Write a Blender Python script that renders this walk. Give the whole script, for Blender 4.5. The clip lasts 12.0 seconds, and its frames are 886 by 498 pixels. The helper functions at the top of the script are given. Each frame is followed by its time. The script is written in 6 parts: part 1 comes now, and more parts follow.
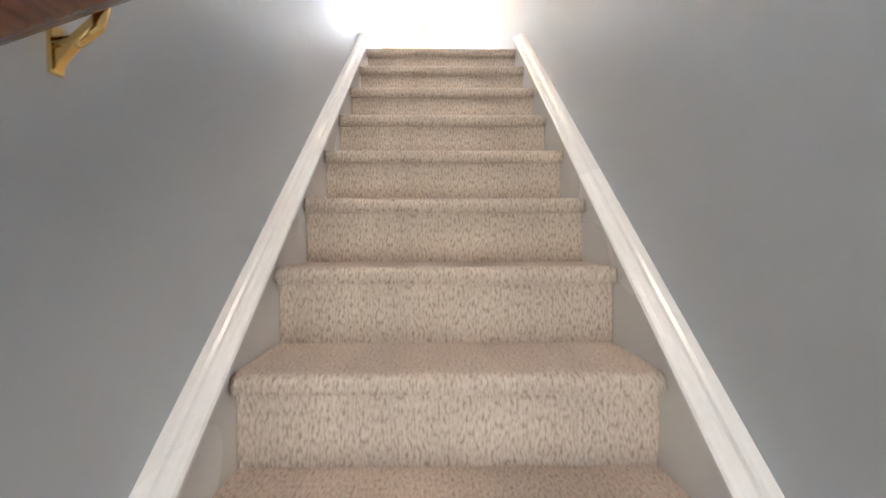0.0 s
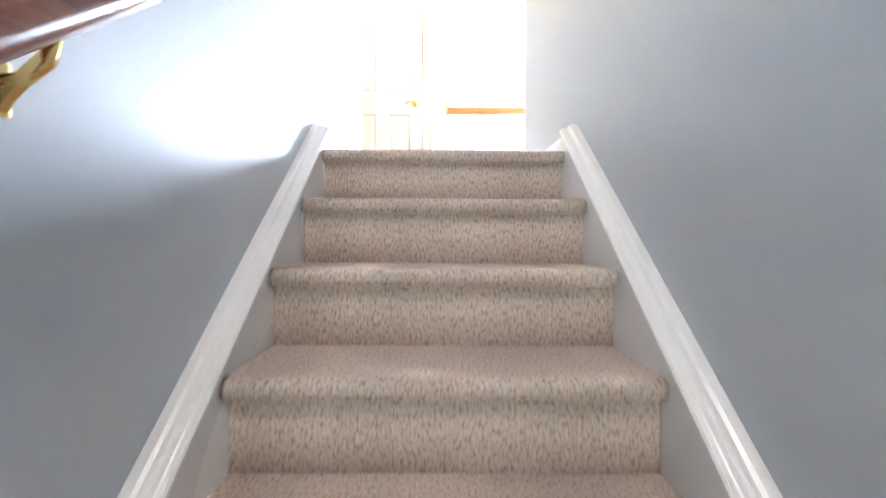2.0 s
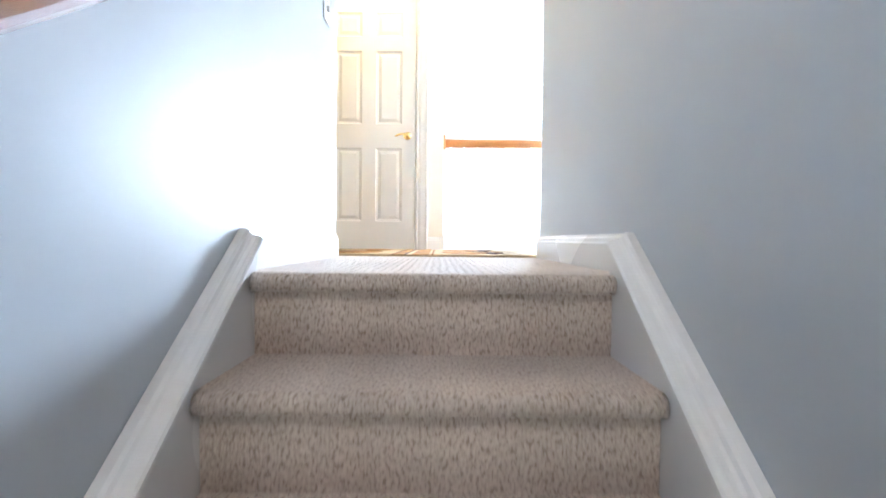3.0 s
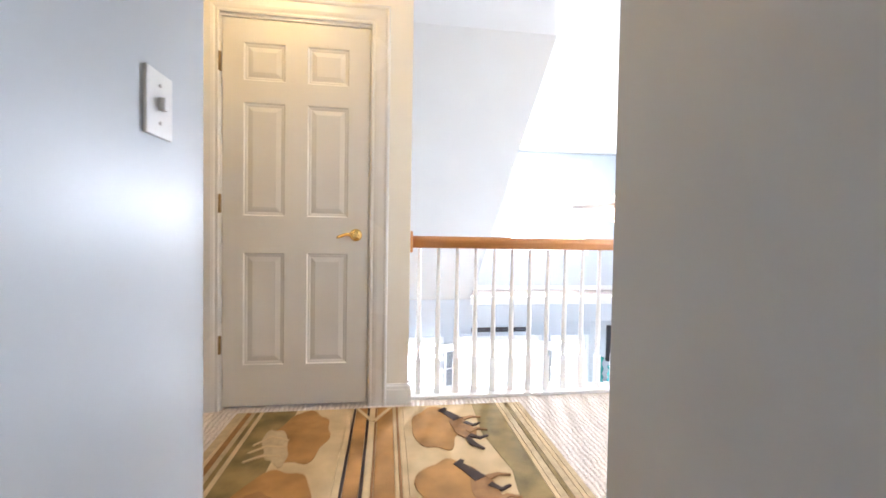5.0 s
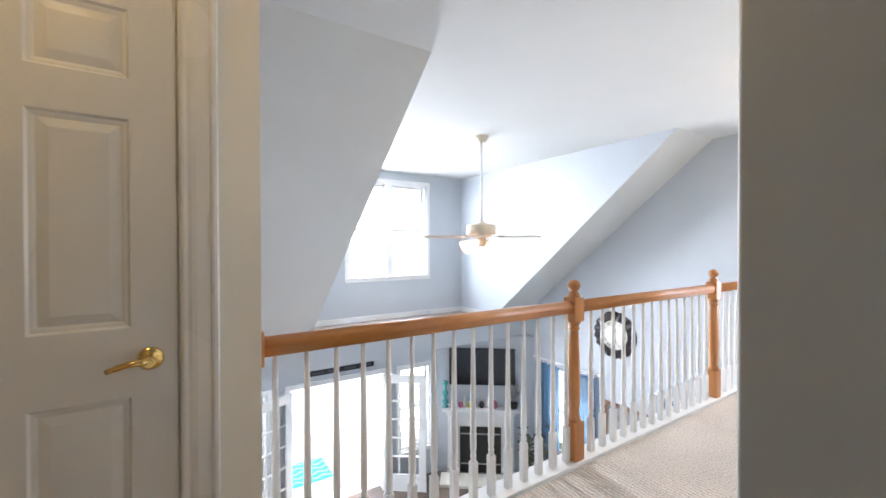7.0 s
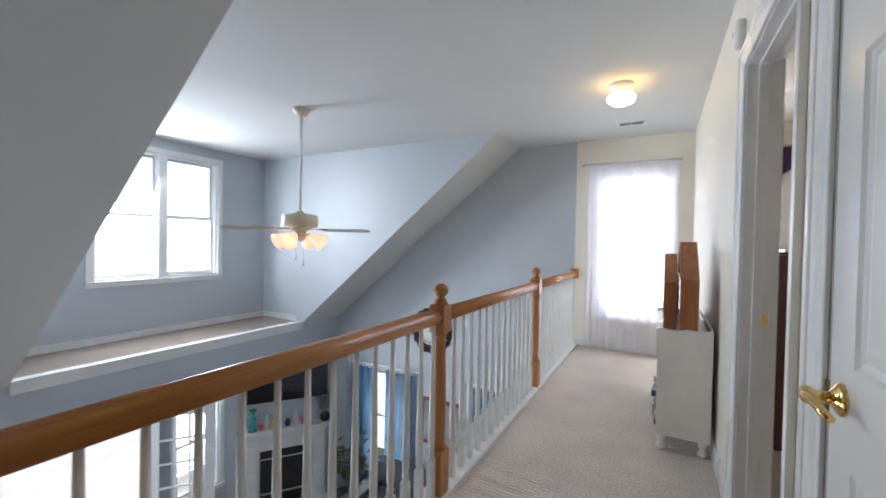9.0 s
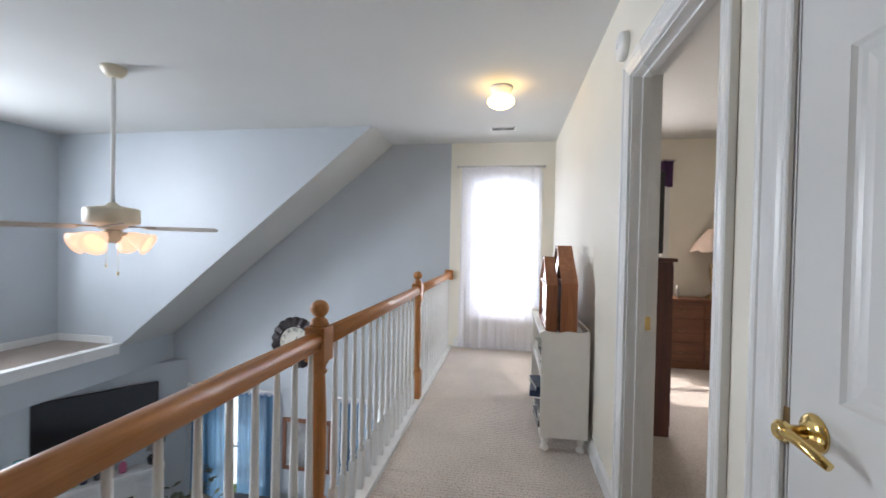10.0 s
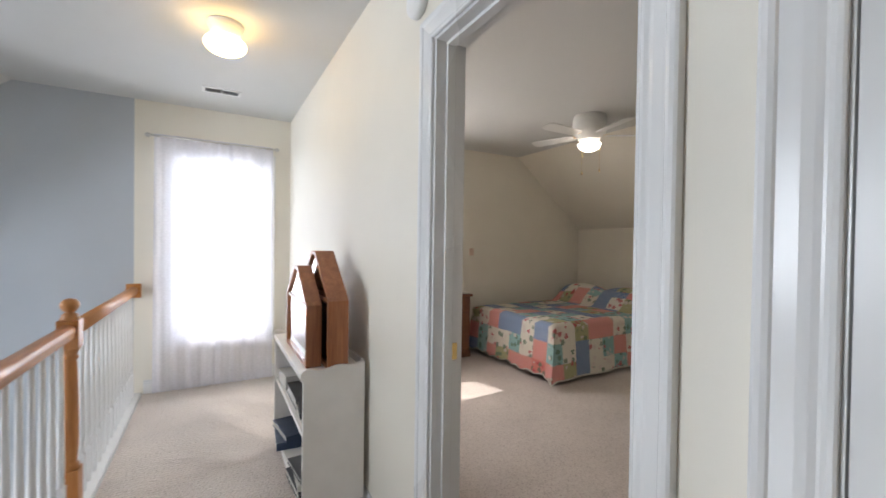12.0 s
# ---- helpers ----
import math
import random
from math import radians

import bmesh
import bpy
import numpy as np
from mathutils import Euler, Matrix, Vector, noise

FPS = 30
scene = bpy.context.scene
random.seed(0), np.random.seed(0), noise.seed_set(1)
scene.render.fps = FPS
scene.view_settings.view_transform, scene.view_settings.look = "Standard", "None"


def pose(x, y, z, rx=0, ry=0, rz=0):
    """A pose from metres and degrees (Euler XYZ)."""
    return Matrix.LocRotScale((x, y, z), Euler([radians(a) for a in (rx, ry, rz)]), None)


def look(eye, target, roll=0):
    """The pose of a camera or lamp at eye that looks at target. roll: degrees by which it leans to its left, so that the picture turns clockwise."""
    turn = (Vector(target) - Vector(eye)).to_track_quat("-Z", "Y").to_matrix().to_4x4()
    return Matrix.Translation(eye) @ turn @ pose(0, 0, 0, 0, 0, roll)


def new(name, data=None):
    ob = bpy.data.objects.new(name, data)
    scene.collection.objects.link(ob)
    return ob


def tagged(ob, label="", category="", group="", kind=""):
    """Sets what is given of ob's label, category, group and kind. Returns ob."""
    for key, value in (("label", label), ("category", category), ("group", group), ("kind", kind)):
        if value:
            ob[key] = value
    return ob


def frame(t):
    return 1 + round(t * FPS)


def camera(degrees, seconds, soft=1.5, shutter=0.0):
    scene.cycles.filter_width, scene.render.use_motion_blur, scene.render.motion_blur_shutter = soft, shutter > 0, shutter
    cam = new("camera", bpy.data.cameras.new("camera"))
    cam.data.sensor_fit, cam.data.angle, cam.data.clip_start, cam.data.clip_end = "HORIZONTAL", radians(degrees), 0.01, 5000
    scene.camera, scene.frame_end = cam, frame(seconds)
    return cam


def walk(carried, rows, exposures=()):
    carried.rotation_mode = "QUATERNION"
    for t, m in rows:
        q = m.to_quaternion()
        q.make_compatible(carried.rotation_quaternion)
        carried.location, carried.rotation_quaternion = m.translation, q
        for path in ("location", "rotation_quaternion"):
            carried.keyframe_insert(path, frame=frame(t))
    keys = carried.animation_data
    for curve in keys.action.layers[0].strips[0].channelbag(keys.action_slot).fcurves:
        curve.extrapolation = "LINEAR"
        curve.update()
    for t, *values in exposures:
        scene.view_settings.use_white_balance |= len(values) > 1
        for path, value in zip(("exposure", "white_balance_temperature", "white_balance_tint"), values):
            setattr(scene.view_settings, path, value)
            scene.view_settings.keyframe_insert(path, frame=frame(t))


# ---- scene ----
cam = camera(95.7, 12.0, soft=1.5, shutter=0.3)
PATH = [
    (0, (-0.155, -2.578, -1.247), (-0.13, -0.578, -1.287), -0.1),
    (0.5, (-0.158, -2.35, -1.047), (-0.129, -0.351, -1.087), 0.1),
    (1, (-0.163, -2.096, -0.824), (-0.133, -0.096, -0.858), 0.1),
    (1.5, (-0.158, -1.849, -0.605), (-0.124, 0.15, -0.649), 0.3),
    (2, (-0.145, -1.564, -0.362), (-0.128, 0.435, -0.405), 0.3),
    (2.5, (-0.113, -1.3, -0.137), (-0.102, 0.7, -0.183), 0.3),
    (3, (-0.118, -1.012, 0.091), (-0.098, 0.988, 0.045), 0.6),
    (3.5, (-0.116, -0.775, 0.297), (-0.086, 1.224, 0.242), 0.5),
    (3.7, (-0.12, -0.665, 0.398), (-0.088, 1.333, 0.332), 0.5),
    (5.3, (-0.227, 0.202, 1.0), (0.176, 2.161, 0.955), 0.8),
    (5.5, (-0.231, 0.296, 1.049), (0.27, 2.232, 1.015), 0.6),
    (6, (-0.277, 0.462, 1.19), (0.45, 2.325, 1.153), 0.7),
    (6.5, (-0.311, 0.642, 1.248), (0.602, 2.422, 1.227), 0.0),
    (8.3, (-0.239, 1.265, 1.247), (1.297, 2.546, 1.215), 0.9),
    (8.5, (-0.203, 1.312, 1.25), (1.39, 2.52, 1.219), 0.8),
    (9, (-0.138, 1.411, 1.253), (1.62, 2.365, 1.219), 1.1),
    (9.5, (-0.012, 1.518, 1.255), (1.885, 2.152, 1.227), 1.1),
    (10, (0.116, 1.628, 1.28), (2.089, 1.951, 1.254), 1.2),
    (10.5, (0.242, 1.748, 1.297), (2.242, 1.735, 1.273), 1.1),
    (11, (0.378, 1.82, 1.313), (2.345, 1.458, 1.289), 1.0),
    (11.5, (0.588, 1.81, 1.316), (2.458, 1.1, 1.297), 0.9),
    (12, (0.792, 1.766, 1.331), (2.528, 0.772, 1.306), 0.8),
]
EXPOSURES = [(0.0, 3.9, 6450, 16), (2.0, 3.7, 5850, 14), (3.0, 3.1, 5650, 12), (3.7, 2.6, 5850, 13), (5.3, 1.85, 6400, 18), (6.0, 1.45, 6450, 18), (6.5, 1.2, 6450, 17), (8.3, -0.08, 6250, 13), (9.5, -0.31, 6350, 14), (10.5, -0.09, 6550, 14), (11.3, 0.07, 6750, 14), (12.0, -0.16, 6480, 14)]
walk(cam, [(t, look(eye, target, roll)) for t, eye, target, roll in PATH], EXPOSURES)

# ---- key places, in metres ----
CEIL = 2.53            # upper ceiling
LOW = -2.94            # lower floor
SOUTH = 1.10           # hall's south wall, hall side
RAIL_Y = 2.355         # balustrade
END_X = 5.07           # hall's end wall
WALL_L, WALL_R = -0.66, 0.415   # stairwell walls
DOOR_Y = 2.25          # wall with the closed door
NORTH = 7.14           # living room's north wall
DX0, DX1 = 1.09, 4.25  # dormer cheeks
SL_Y0, SL_Z0 = 3.10, 2.53   # top of the sloped ceiling
SL_Y1, SL_Z1 = 6.25, -0.045  # foot of the sloped ceiling
RISE, GO, NOSE_Y = 0.22, 0.2483, 0.03

# ---- world, sun and daylight ----
world = bpy.data.worlds.new("world")
scene.world = world
world.use_nodes = True
sky = world.node_tree.nodes.new("ShaderNodeTexSky")
sky.sky_type = "NISHITA"
sky.sun_disc = False
sky.sun_elevation = radians(54)
sky.sun_rotation = radians(71)
world.node_tree.links.new(sky.outputs[0], world.node_tree.nodes["Background"].inputs[0])
world.node_tree.nodes["Background"].inputs[1].default_value = 0.12

sun = new("sun", bpy.data.lights.new("sun", "SUN"))
sun.data.energy, sun.data.angle, sun.data.color = 5.0, radians(0.6), (1.0, 0.95, 0.86)
sun.matrix_world = look((10, 3.8, 14), (0, 0.3, 0))


def window_light(name, eye, target, width, height, watts, color=(0.84, 0.925, 1.0)):
    """An area lamp: the sky's light in a window's opening, and the added foyer fill."""
    ob = new(name, bpy.data.lights.new(name, "AREA"))
    ob.data.shape, ob.data.size, ob.data.size_y, ob.data.energy, ob.data.color = "RECTANGLE", width, height, watts, color
    ob.matrix_world = look(eye, target)
    return ob


window_light("daylight_dormer", (2.72, 7.34, 1.5), (2.72, 6.0, 1.5), 1.9, 2.0, 36)
# narrow extra lamp, added so the balusters cast crisper shadows on the landing
window_light("dormer_shadow_lamp", (2.36, 7.32, 1.5), (2.50, 6.0, 0.95), 0.5, 1.9, 165)
window_light("daylight_hall", (END_X + 0.20, 1.69, 1.30), (0, 1.69, 1.20), 0.75, 1.55, 42)
window_light("daylight_patio", (1.82, 7.46, -1.55), (1.82, 5.0, -2.0), 3.7, 1.5, 195)
window_light("daylight_east", (END_X + 0.22, 4.2, -1.5), (0, 4.2, -1.7), 3.2, 1.5, 32)
window_light("daylight_bedroom", (END_X + 0.20, 0.36, 1.55), (0, 0.3, 1.2), 0.9, 1.3, 56, (1.0, 0.96, 0.92))
# fill lamp in an unseen, added foyer opening; lights the steps from behind
window_light("foyer_fill_light", (-0.1, -6.25, -1.9), (-0.1, 0, -1.5), 0.95, 1.9, 6, (1.0, 0.94, 0.88))

# ---- materials ----


def material(name, color, rough=0.5, metal=0.0, vary=0.06, scale=6.0, bump=0.0, bump_scale=80.0, spec=0.5, coat=0.0, grain=(1, 1, 1), detail=6.0, streak=0.06):
    """Paint, metal and the like: a base colour with variation at two scales, and a fine relief."""
    m = bpy.data.materials.new(name)
    m.use_nodes = True
    nt = m.node_tree
    b = nt.nodes["Principled BSDF"]
    b.inputs["Roughness"].default_value = rough
    b.inputs["Metallic"].default_value = metal
    b.inputs["Specular IOR Level"].default_value = spec
    b.inputs["Coat Weight"].default_value = coat
    tc = nt.nodes.new("ShaderNodeTexCoord")
    mp = nt.nodes.new("ShaderNodeMapping")
    mp.inputs["Scale"].default_value = grain
    nt.links.new(tc.outputs["Object"], mp.inputs[0])
    n1 = nt.nodes.new("ShaderNodeTexNoise")
    n1.inputs["Scale"].default_value = scale
    n1.inputs["Detail"].default_value = detail
    nt.links.new(mp.outputs[0], n1.inputs["Vector"])
    ramp = nt.nodes.new("ShaderNodeValToRGB")
    ramp.color_ramp.elements[0].position, ramp.color_ramp.elements[1].position = 0.3, 0.7
    ramp.color_ramp.elements[0].color = (*[max(0, c * (1 - vary)) for c in color], 1)
    ramp.color_ramp.elements[1].color = (*[min(1, c * (1 + vary)) for c in color], 1)
    nt.links.new(n1.outputs[0], ramp.inputs[0])
    nt.links.new(ramp.outputs[0], b.inputs["Base Color"])
    r = nt.nodes.new("ShaderNodeMapRange")
    r.inputs[3].default_value, r.inputs[4].default_value = max(0.02, rough - streak), min(1, rough + streak)
    nt.links.new(n1.outputs[0], r.inputs[0])
    nt.links.new(r.outputs[0], b.inputs["Roughness"])
    if bump:
        n2 = nt.nodes.new("ShaderNodeTexNoise")
        n2.inputs["Scale"].default_value = bump_scale
        n2.inputs["Detail"].default_value = 3
        nt.links.new(mp.outputs[0], n2.inputs["Vector"])
        bp = nt.nodes.new("ShaderNodeBump")
        bp.inputs["Strength"].default_value = bump
        bp.inputs["Distance"].default_value = 0.004
        nt.links.new(n2.outputs[0], bp.inputs["Height"])
        nt.links.new(bp.outputs[0], b.inputs["Normal"])
    return m


def wood(name, dark, light, axis, rough=0.3, coat=0.3, rings=30.0):
    """Varnished wood with its grain along one axis."""
    m = bpy.data.materials.new(name)
    m.use_nodes = True
    nt = m.node_tree
    b = nt.nodes["Principled BSDF"]
    b.inputs["Coat Weight"].default_value = coat
    b.inputs["Coat Roughness"].default_value = 0.2
    tc = nt.nodes.new("ShaderNodeTexCoord")
    mp = nt.nodes.new("ShaderNodeMapping")
    s = [rings, rings, rings]
    s["xyz".index(axis)] = rings * 0.05
    mp.inputs["Scale"].default_value = s
    nt.links.new(tc.outputs["Object"], mp.inputs[0])
    n1 = nt.nodes.new("ShaderNodeTexNoise")
    n1.inputs["Scale"].default_value, n1.inputs["Detail"].default_value = 1.0, 8
    n1.inputs["Distortion"].default_value = 0.6
    nt.links.new(mp.outputs[0], n1.inputs["Vector"])
    n2 = nt.nodes.new("ShaderNodeTexNoise")
    n2.inputs["Scale"].default_value, n2.inputs["Detail"].default_value = 5.0, 4
    nt.links.new(mp.outputs[0], n2.inputs["Vector"])
    mx = nt.nodes.new("ShaderNodeMath")
    mx.operation = "MULTIPLY_ADD"
    mx.inputs[1].default_value, mx.inputs[2].default_value = 0.5, 0.0
    nt.links.new(n2.outputs[0], mx.inputs[0])
    ad = nt.nodes.new("ShaderNodeMath")
    ad.operation = "MULTIPLY_ADD"
    ad.inputs[1].default_value = 0.6
    nt.links.new(n1.outputs[0], ad.inputs[0])
    nt.links.new(mx.outputs[0], ad.inputs[2])
    ramp = nt.nodes.new("ShaderNodeValToRGB")
    ramp.color_ramp.elements[0].position, ramp.color_ramp.elements[1].position = 0.38, 0.72
    ramp.color_ramp.elements[0].color, ramp.color_ramp.elements[1].color = (*dark, 1), (*light, 1)
    nt.links.new(ad.outputs[0], ramp.inputs[0])
    nt.links.new(ramp.outputs[0], b.inputs["Base Color"])
    b.inputs["Roughness"].default_value = rough
    bp = nt.nodes.new("ShaderNodeBump")
    bp.inputs["Strength"].default_value, bp.inputs["Distance"].default_value = 0.15, 0.002
    nt.links.new(ad.outputs[0], bp.inputs["Height"])
    nt.links.new(bp.outputs[0], b.inputs["Normal"])
    return m


def carpet(name, dark, mid, light, stretch, loops, rows=0.0, row_axis="x", tone_swing=0.12, shading=(1, 1, 1)):
    """Loop-pile carpet: flecks, tufts, broad changes of tone and, where wanted, rows of loops."""
    m = bpy.data.materials.new(name)
    m.use_nodes = True
    nt = m.node_tree
    b = nt.nodes["Principled BSDF"]
    b.inputs["Roughness"].default_value = 0.95
    b.inputs["Specular IOR Level"].default_value = 0.1
    b.inputs["Sheen Weight"].default_value = 0.25
    b.inputs["Sheen Roughness"].default_value = 0.5
    tc = nt.nodes.new("ShaderNodeTexCoord")
    mp = nt.nodes.new("ShaderNodeMapping")
    mp.inputs["Scale"].default_value = stretch
    nt.links.new(tc.outputs["Object"], mp.inputs[0])
    v = nt.nodes.new("ShaderNodeTexVoronoi")
    v.inputs["Scale"].default_value = loops
    nt.links.new(mp.outputs[0], v.inputs["Vector"])
    n1 = nt.nodes.new("ShaderNodeTexNoise")
    n1.inputs["Scale"].default_value, n1.inputs["Detail"].default_value = loops * 0.8, 3
    nt.links.new(mp.outputs[0], n1.inputs["Vector"])
    ramp = nt.nodes.new("ShaderNodeValToRGB")
    ramp.color_ramp.elements[0].position, ramp.color_ramp.elements[1].position = 0.33, 0.62
    ramp.color_ramp.elements[0].color, ramp.color_ramp.elements[1].color = (*dark, 1), (*light, 1)
    e = ramp.color_ramp.elements.new(0.45)
    e.color = (*mid, 1)
    nt.links.new(n1.outputs[0], ramp.inputs[0])
    n3 = nt.nodes.new("ShaderNodeTexNoise")
    n3.inputs["Scale"].default_value, n3.inputs["Detail"].default_value = 3.0, 5
    m3 = nt.nodes.new("ShaderNodeMapping")
    m3.inputs["Scale"].default_value = shading
    nt.links.new(tc.outputs["Object"], m3.inputs[0])
    nt.links.new(m3.outputs[0], n3.inputs["Vector"])
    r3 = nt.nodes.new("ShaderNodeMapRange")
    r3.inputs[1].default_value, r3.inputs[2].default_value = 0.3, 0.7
    r3.inputs[3].default_value, r3.inputs[4].default_value = 1 - tone_swing, 1 + tone_swing * 0.5
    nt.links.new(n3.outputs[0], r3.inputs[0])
    mul = nt.nodes.new("ShaderNodeVectorMath")
    mul.operation = "SCALE"
    nt.links.new(ramp.outputs[0], mul.inputs[0])
    nt.links.new(r3.outputs[0], mul.inputs["Scale"])
    nt.links.new(mul.outputs[0], b.inputs["Base Color"])
    height = v.outputs["Distance"]
    bp = nt.nodes.new("ShaderNodeBump")
    bp.invert = True
    bp.inputs["Strength"].default_value, bp.inputs["Distance"].default_value = 0.6, 0.006
    nt.links.new(height, bp.inputs["Height"])
    last = bp
    if rows:
        wv = nt.nodes.new("ShaderNodeTexWave")
        wv.bands_direction = row_axis.upper()
        wv.inputs["Scale"].default_value = rows
        wv.inputs["Distortion"].default_value, wv.inputs["Detail"].default_value = 5.0, 3.0
        nt.links.new(tc.outputs["Object"], wv.inputs["Vector"])
        b2 = nt.nodes.new("ShaderNodeBump")
        b2.inputs["Strength"].default_value, b2.inputs["Distance"].default_value = 0.6, 0.006
        nt.links.new(wv.outputs[1], b2.inputs["Height"])
        nt.links.new(bp.outputs[0], b2.inputs["Normal"])
        last = b2
    nt.links.new(last.outputs[0], b.inputs["Normal"])
    return m


def glowing(name, color, strength):
    m = bpy.data.materials.new(name)
    m.use_nodes = True
    b = m.node_tree.nodes["Principled BSDF"]
    b.inputs["Base Color"].default_value = (*color, 1)
    b.inputs["Roughness"].default_value = 0.3
    b.inputs["Emission Color"].default_value = (*color, 1)
    b.inputs["Emission Strength"].default_value = strength
    return m


def glass_material():
    m = bpy.data.materials.new("clear_glass")
    m.use_nodes = True
    b = m.node_tree.nodes["Principled BSDF"]
    b.inputs["Transmission Weight"].default_value = 1.0
    b.inputs["Roughness"].default_value = 0.0
    b.inputs["IOR"].default_value = 1.45
    return m


def sheer_material(name, color, clear):
    """Thin woven cloth: part of the light goes straight through, the rest is scattered."""
    m = bpy.data.materials.new(name)
    m.use_nodes = True
    nt = m.node_tree
    nt.nodes.remove(nt.nodes["Principled BSDF"])
    out = nt.nodes["Material Output"]
    d, t, tr = (nt.nodes.new("ShaderNodeBsdf" + k) for k in ("Diffuse", "Translucent", "Transparent"))
    d.inputs[0].default_value = t.inputs[0].default_value = (*color, 1)
    m1, m2 = nt.nodes.new("ShaderNodeMixShader"), nt.nodes.new("ShaderNodeMixShader")
    m1.inputs[0].default_value = 0.55
    nt.links.new(d.outputs[0], m1.inputs[1])
    nt.links.new(t.outputs[0], m1.inputs[2])
    tc = nt.nodes.new("ShaderNodeTexCoord")
    n = nt.nodes.new("ShaderNodeTexNoise")
    n.inputs["Scale"].default_value = 60
    nt.links.new(tc.outputs["Object"], n.inputs["Vector"])
    r = nt.nodes.new("ShaderNodeMapRange")
    r.inputs[3].default_value, r.inputs[4].default_value = clear - 0.08, clear + 0.08
    nt.links.new(n.outputs[0], r.inputs[0])
    nt.links.new(r.outputs[0], m2.inputs[0])
    nt.links.new(m1.outputs[0], m2.inputs[1])
    nt.links.new(tr.outputs[0], m2.inputs[2])
    nt.links.new(m2.outputs[0], out.inputs[0])
    return m


def quilt_material():
    """Patchwork: square patches in five cloths, printed with small flowers or stripes."""
    m = bpy.data.materials.new("patchwork_quilt")
    m.use_nodes = True
    nt = m.node_tree
    b = nt.nodes["Principled BSDF"]
    b.inputs["Roughness"].default_value = 0.9
    tc = nt.nodes.new("ShaderNodeTexCoord")
    sc = nt.nodes.new("ShaderNodeVectorMath")
    sc.operation = "SCALE"
    sc.inputs["Scale"].default_value = 5.2
    nt.links.new(tc.outputs["Object"], sc.inputs[0])
    fl = nt.nodes.new("ShaderNodeVectorMath")
    fl.operation = "FLOOR"
    nt.links.new(sc.outputs[0], fl.inputs[0])
    wn = nt.nodes.new("ShaderNodeTexWhiteNoise")
    nt.links.new(fl.outputs[0], wn.inputs["Vector"])
    ramp = nt.nodes.new("ShaderNodeValToRGB")
    ramp.color_ramp.interpolation = "CONSTANT"
    cloths = [(0.0, (0.09, 0.17, 0.33)), (0.17, (0.60, 0.20, 0.17)), (0.36, (0.66, 0.62, 0.54)), (0.64, (0.36, 0.35, 0.20)), (0.86, (0.25, 0.42, 0.42))]
    for k, (p, c) in enumerate(cloths):
        e = ramp.color_ramp.elements[k] if k < 2 else ramp.color_ramp.elements.new(p)
        e.position, e.color = p, (*c, 1)
    nt.links.new(wn.outputs[0], ramp.inputs[0])
    vo = nt.nodes.new("ShaderNodeTexVoronoi")
    vo.inputs["Scale"].default_value = 15
    ragged = nt.nodes.new("ShaderNodeTexNoise")
    ragged.inputs["Scale"].default_value = 45
    nt.links.new(tc.outputs["Object"], ragged.inputs["Vector"])
    push = nt.nodes.new("ShaderNodeVectorMath")
    push.operation = "MULTIPLY_ADD"
    push.inputs[1].default_value = (0.05, 0.05, 0.05)
    nt.links.new(ragged.outputs["Color"], push.inputs[0])
    nt.links.new(tc.outputs["Object"], push.inputs[2])
    nt.links.new(push.outputs[0], vo.inputs["Vector"])
    th = nt.nodes.new("ShaderNodeMath")
    th.operation = "LESS_THAN"
    th.inputs[1].default_value = 0.40
    nt.links.new(vo.outputs["Distance"], th.inputs[0])
    pr = nt.nodes.new("ShaderNodeValToRGB")
    pr.color_ramp.interpolation = "CONSTANT"
    for k, (p, c) in enumerate([(0.0, (0.45, 0.05, 0.08)), (0.34, (0.62, 0.54, 0.50)), (0.58, (0.10, 0.17, 0.12))]):
        e = pr.color_ramp.elements[k] if k < 2 else pr.color_ramp.elements.new(p)
        e.position, e.color = p, (*c, 1)
    nt.links.new(vo.outputs["Color"], pr.inputs[0])
    mix = nt.nodes.new("ShaderNodeMix")
    mix.data_type = "RGBA"
    amount = nt.nodes.new("ShaderNodeMath")
    amount.operation = "MULTIPLY"
    amount.inputs[1].default_value = 0.8
    # the blue and coral cloths are striped, the others flowered
    flowered = nt.nodes.new("ShaderNodeMath")
    flowered.operation = "GREATER_THAN"
    flowered.inputs[1].default_value = 0.36
    nt.links.new(wn.outputs[0], flowered.inputs[0])
    flowers = nt.nodes.new("ShaderNodeMath")
    flowers.operation = "MULTIPLY"
    nt.links.new(th.outputs[0], flowers.inputs[0])
    nt.links.new(flowered.outputs[0], flowers.inputs[1])
    nt.links.new(flowers.outputs[0], amount.inputs[0])
    wave = nt.nodes.new("ShaderNodeTexWave")
    wave.bands_direction = "DIAGONAL"
    wave.inputs["Scale"].default_value, wave.inputs["Distortion"].default_value = 30.0, 3.0
    nt.links.new(tc.outputs["Object"], wave.inputs["Vector"])
    light = nt.nodes.new("ShaderNodeMapRange")
    light.inputs[1].default_value, light.inputs[2].default_value = 0.55, 0.75
    light.inputs[3].default_value, light.inputs[4].default_value = 0.0, 0.38
    nt.links.new(wave.outputs[1], light.inputs[0])
    plain = nt.nodes.new("ShaderNodeMath")
    plain.operation = "SUBTRACT"
    plain.inputs[0].default_value = 1.0
    nt.links.new(flowered.outputs[0], plain.inputs[1])
    stripe = nt.nodes.new("ShaderNodeMath")
    stripe.operation = "MULTIPLY"
    nt.links.new(light.outputs[0], stripe.inputs[0])
    nt.links.new(plain.outputs[0], stripe.inputs[1])
    striped = nt.nodes.new("ShaderNodeMix")
    striped.data_type = "RGBA"
    striped.inputs[7].default_value = (0.78, 0.74, 0.68, 1)
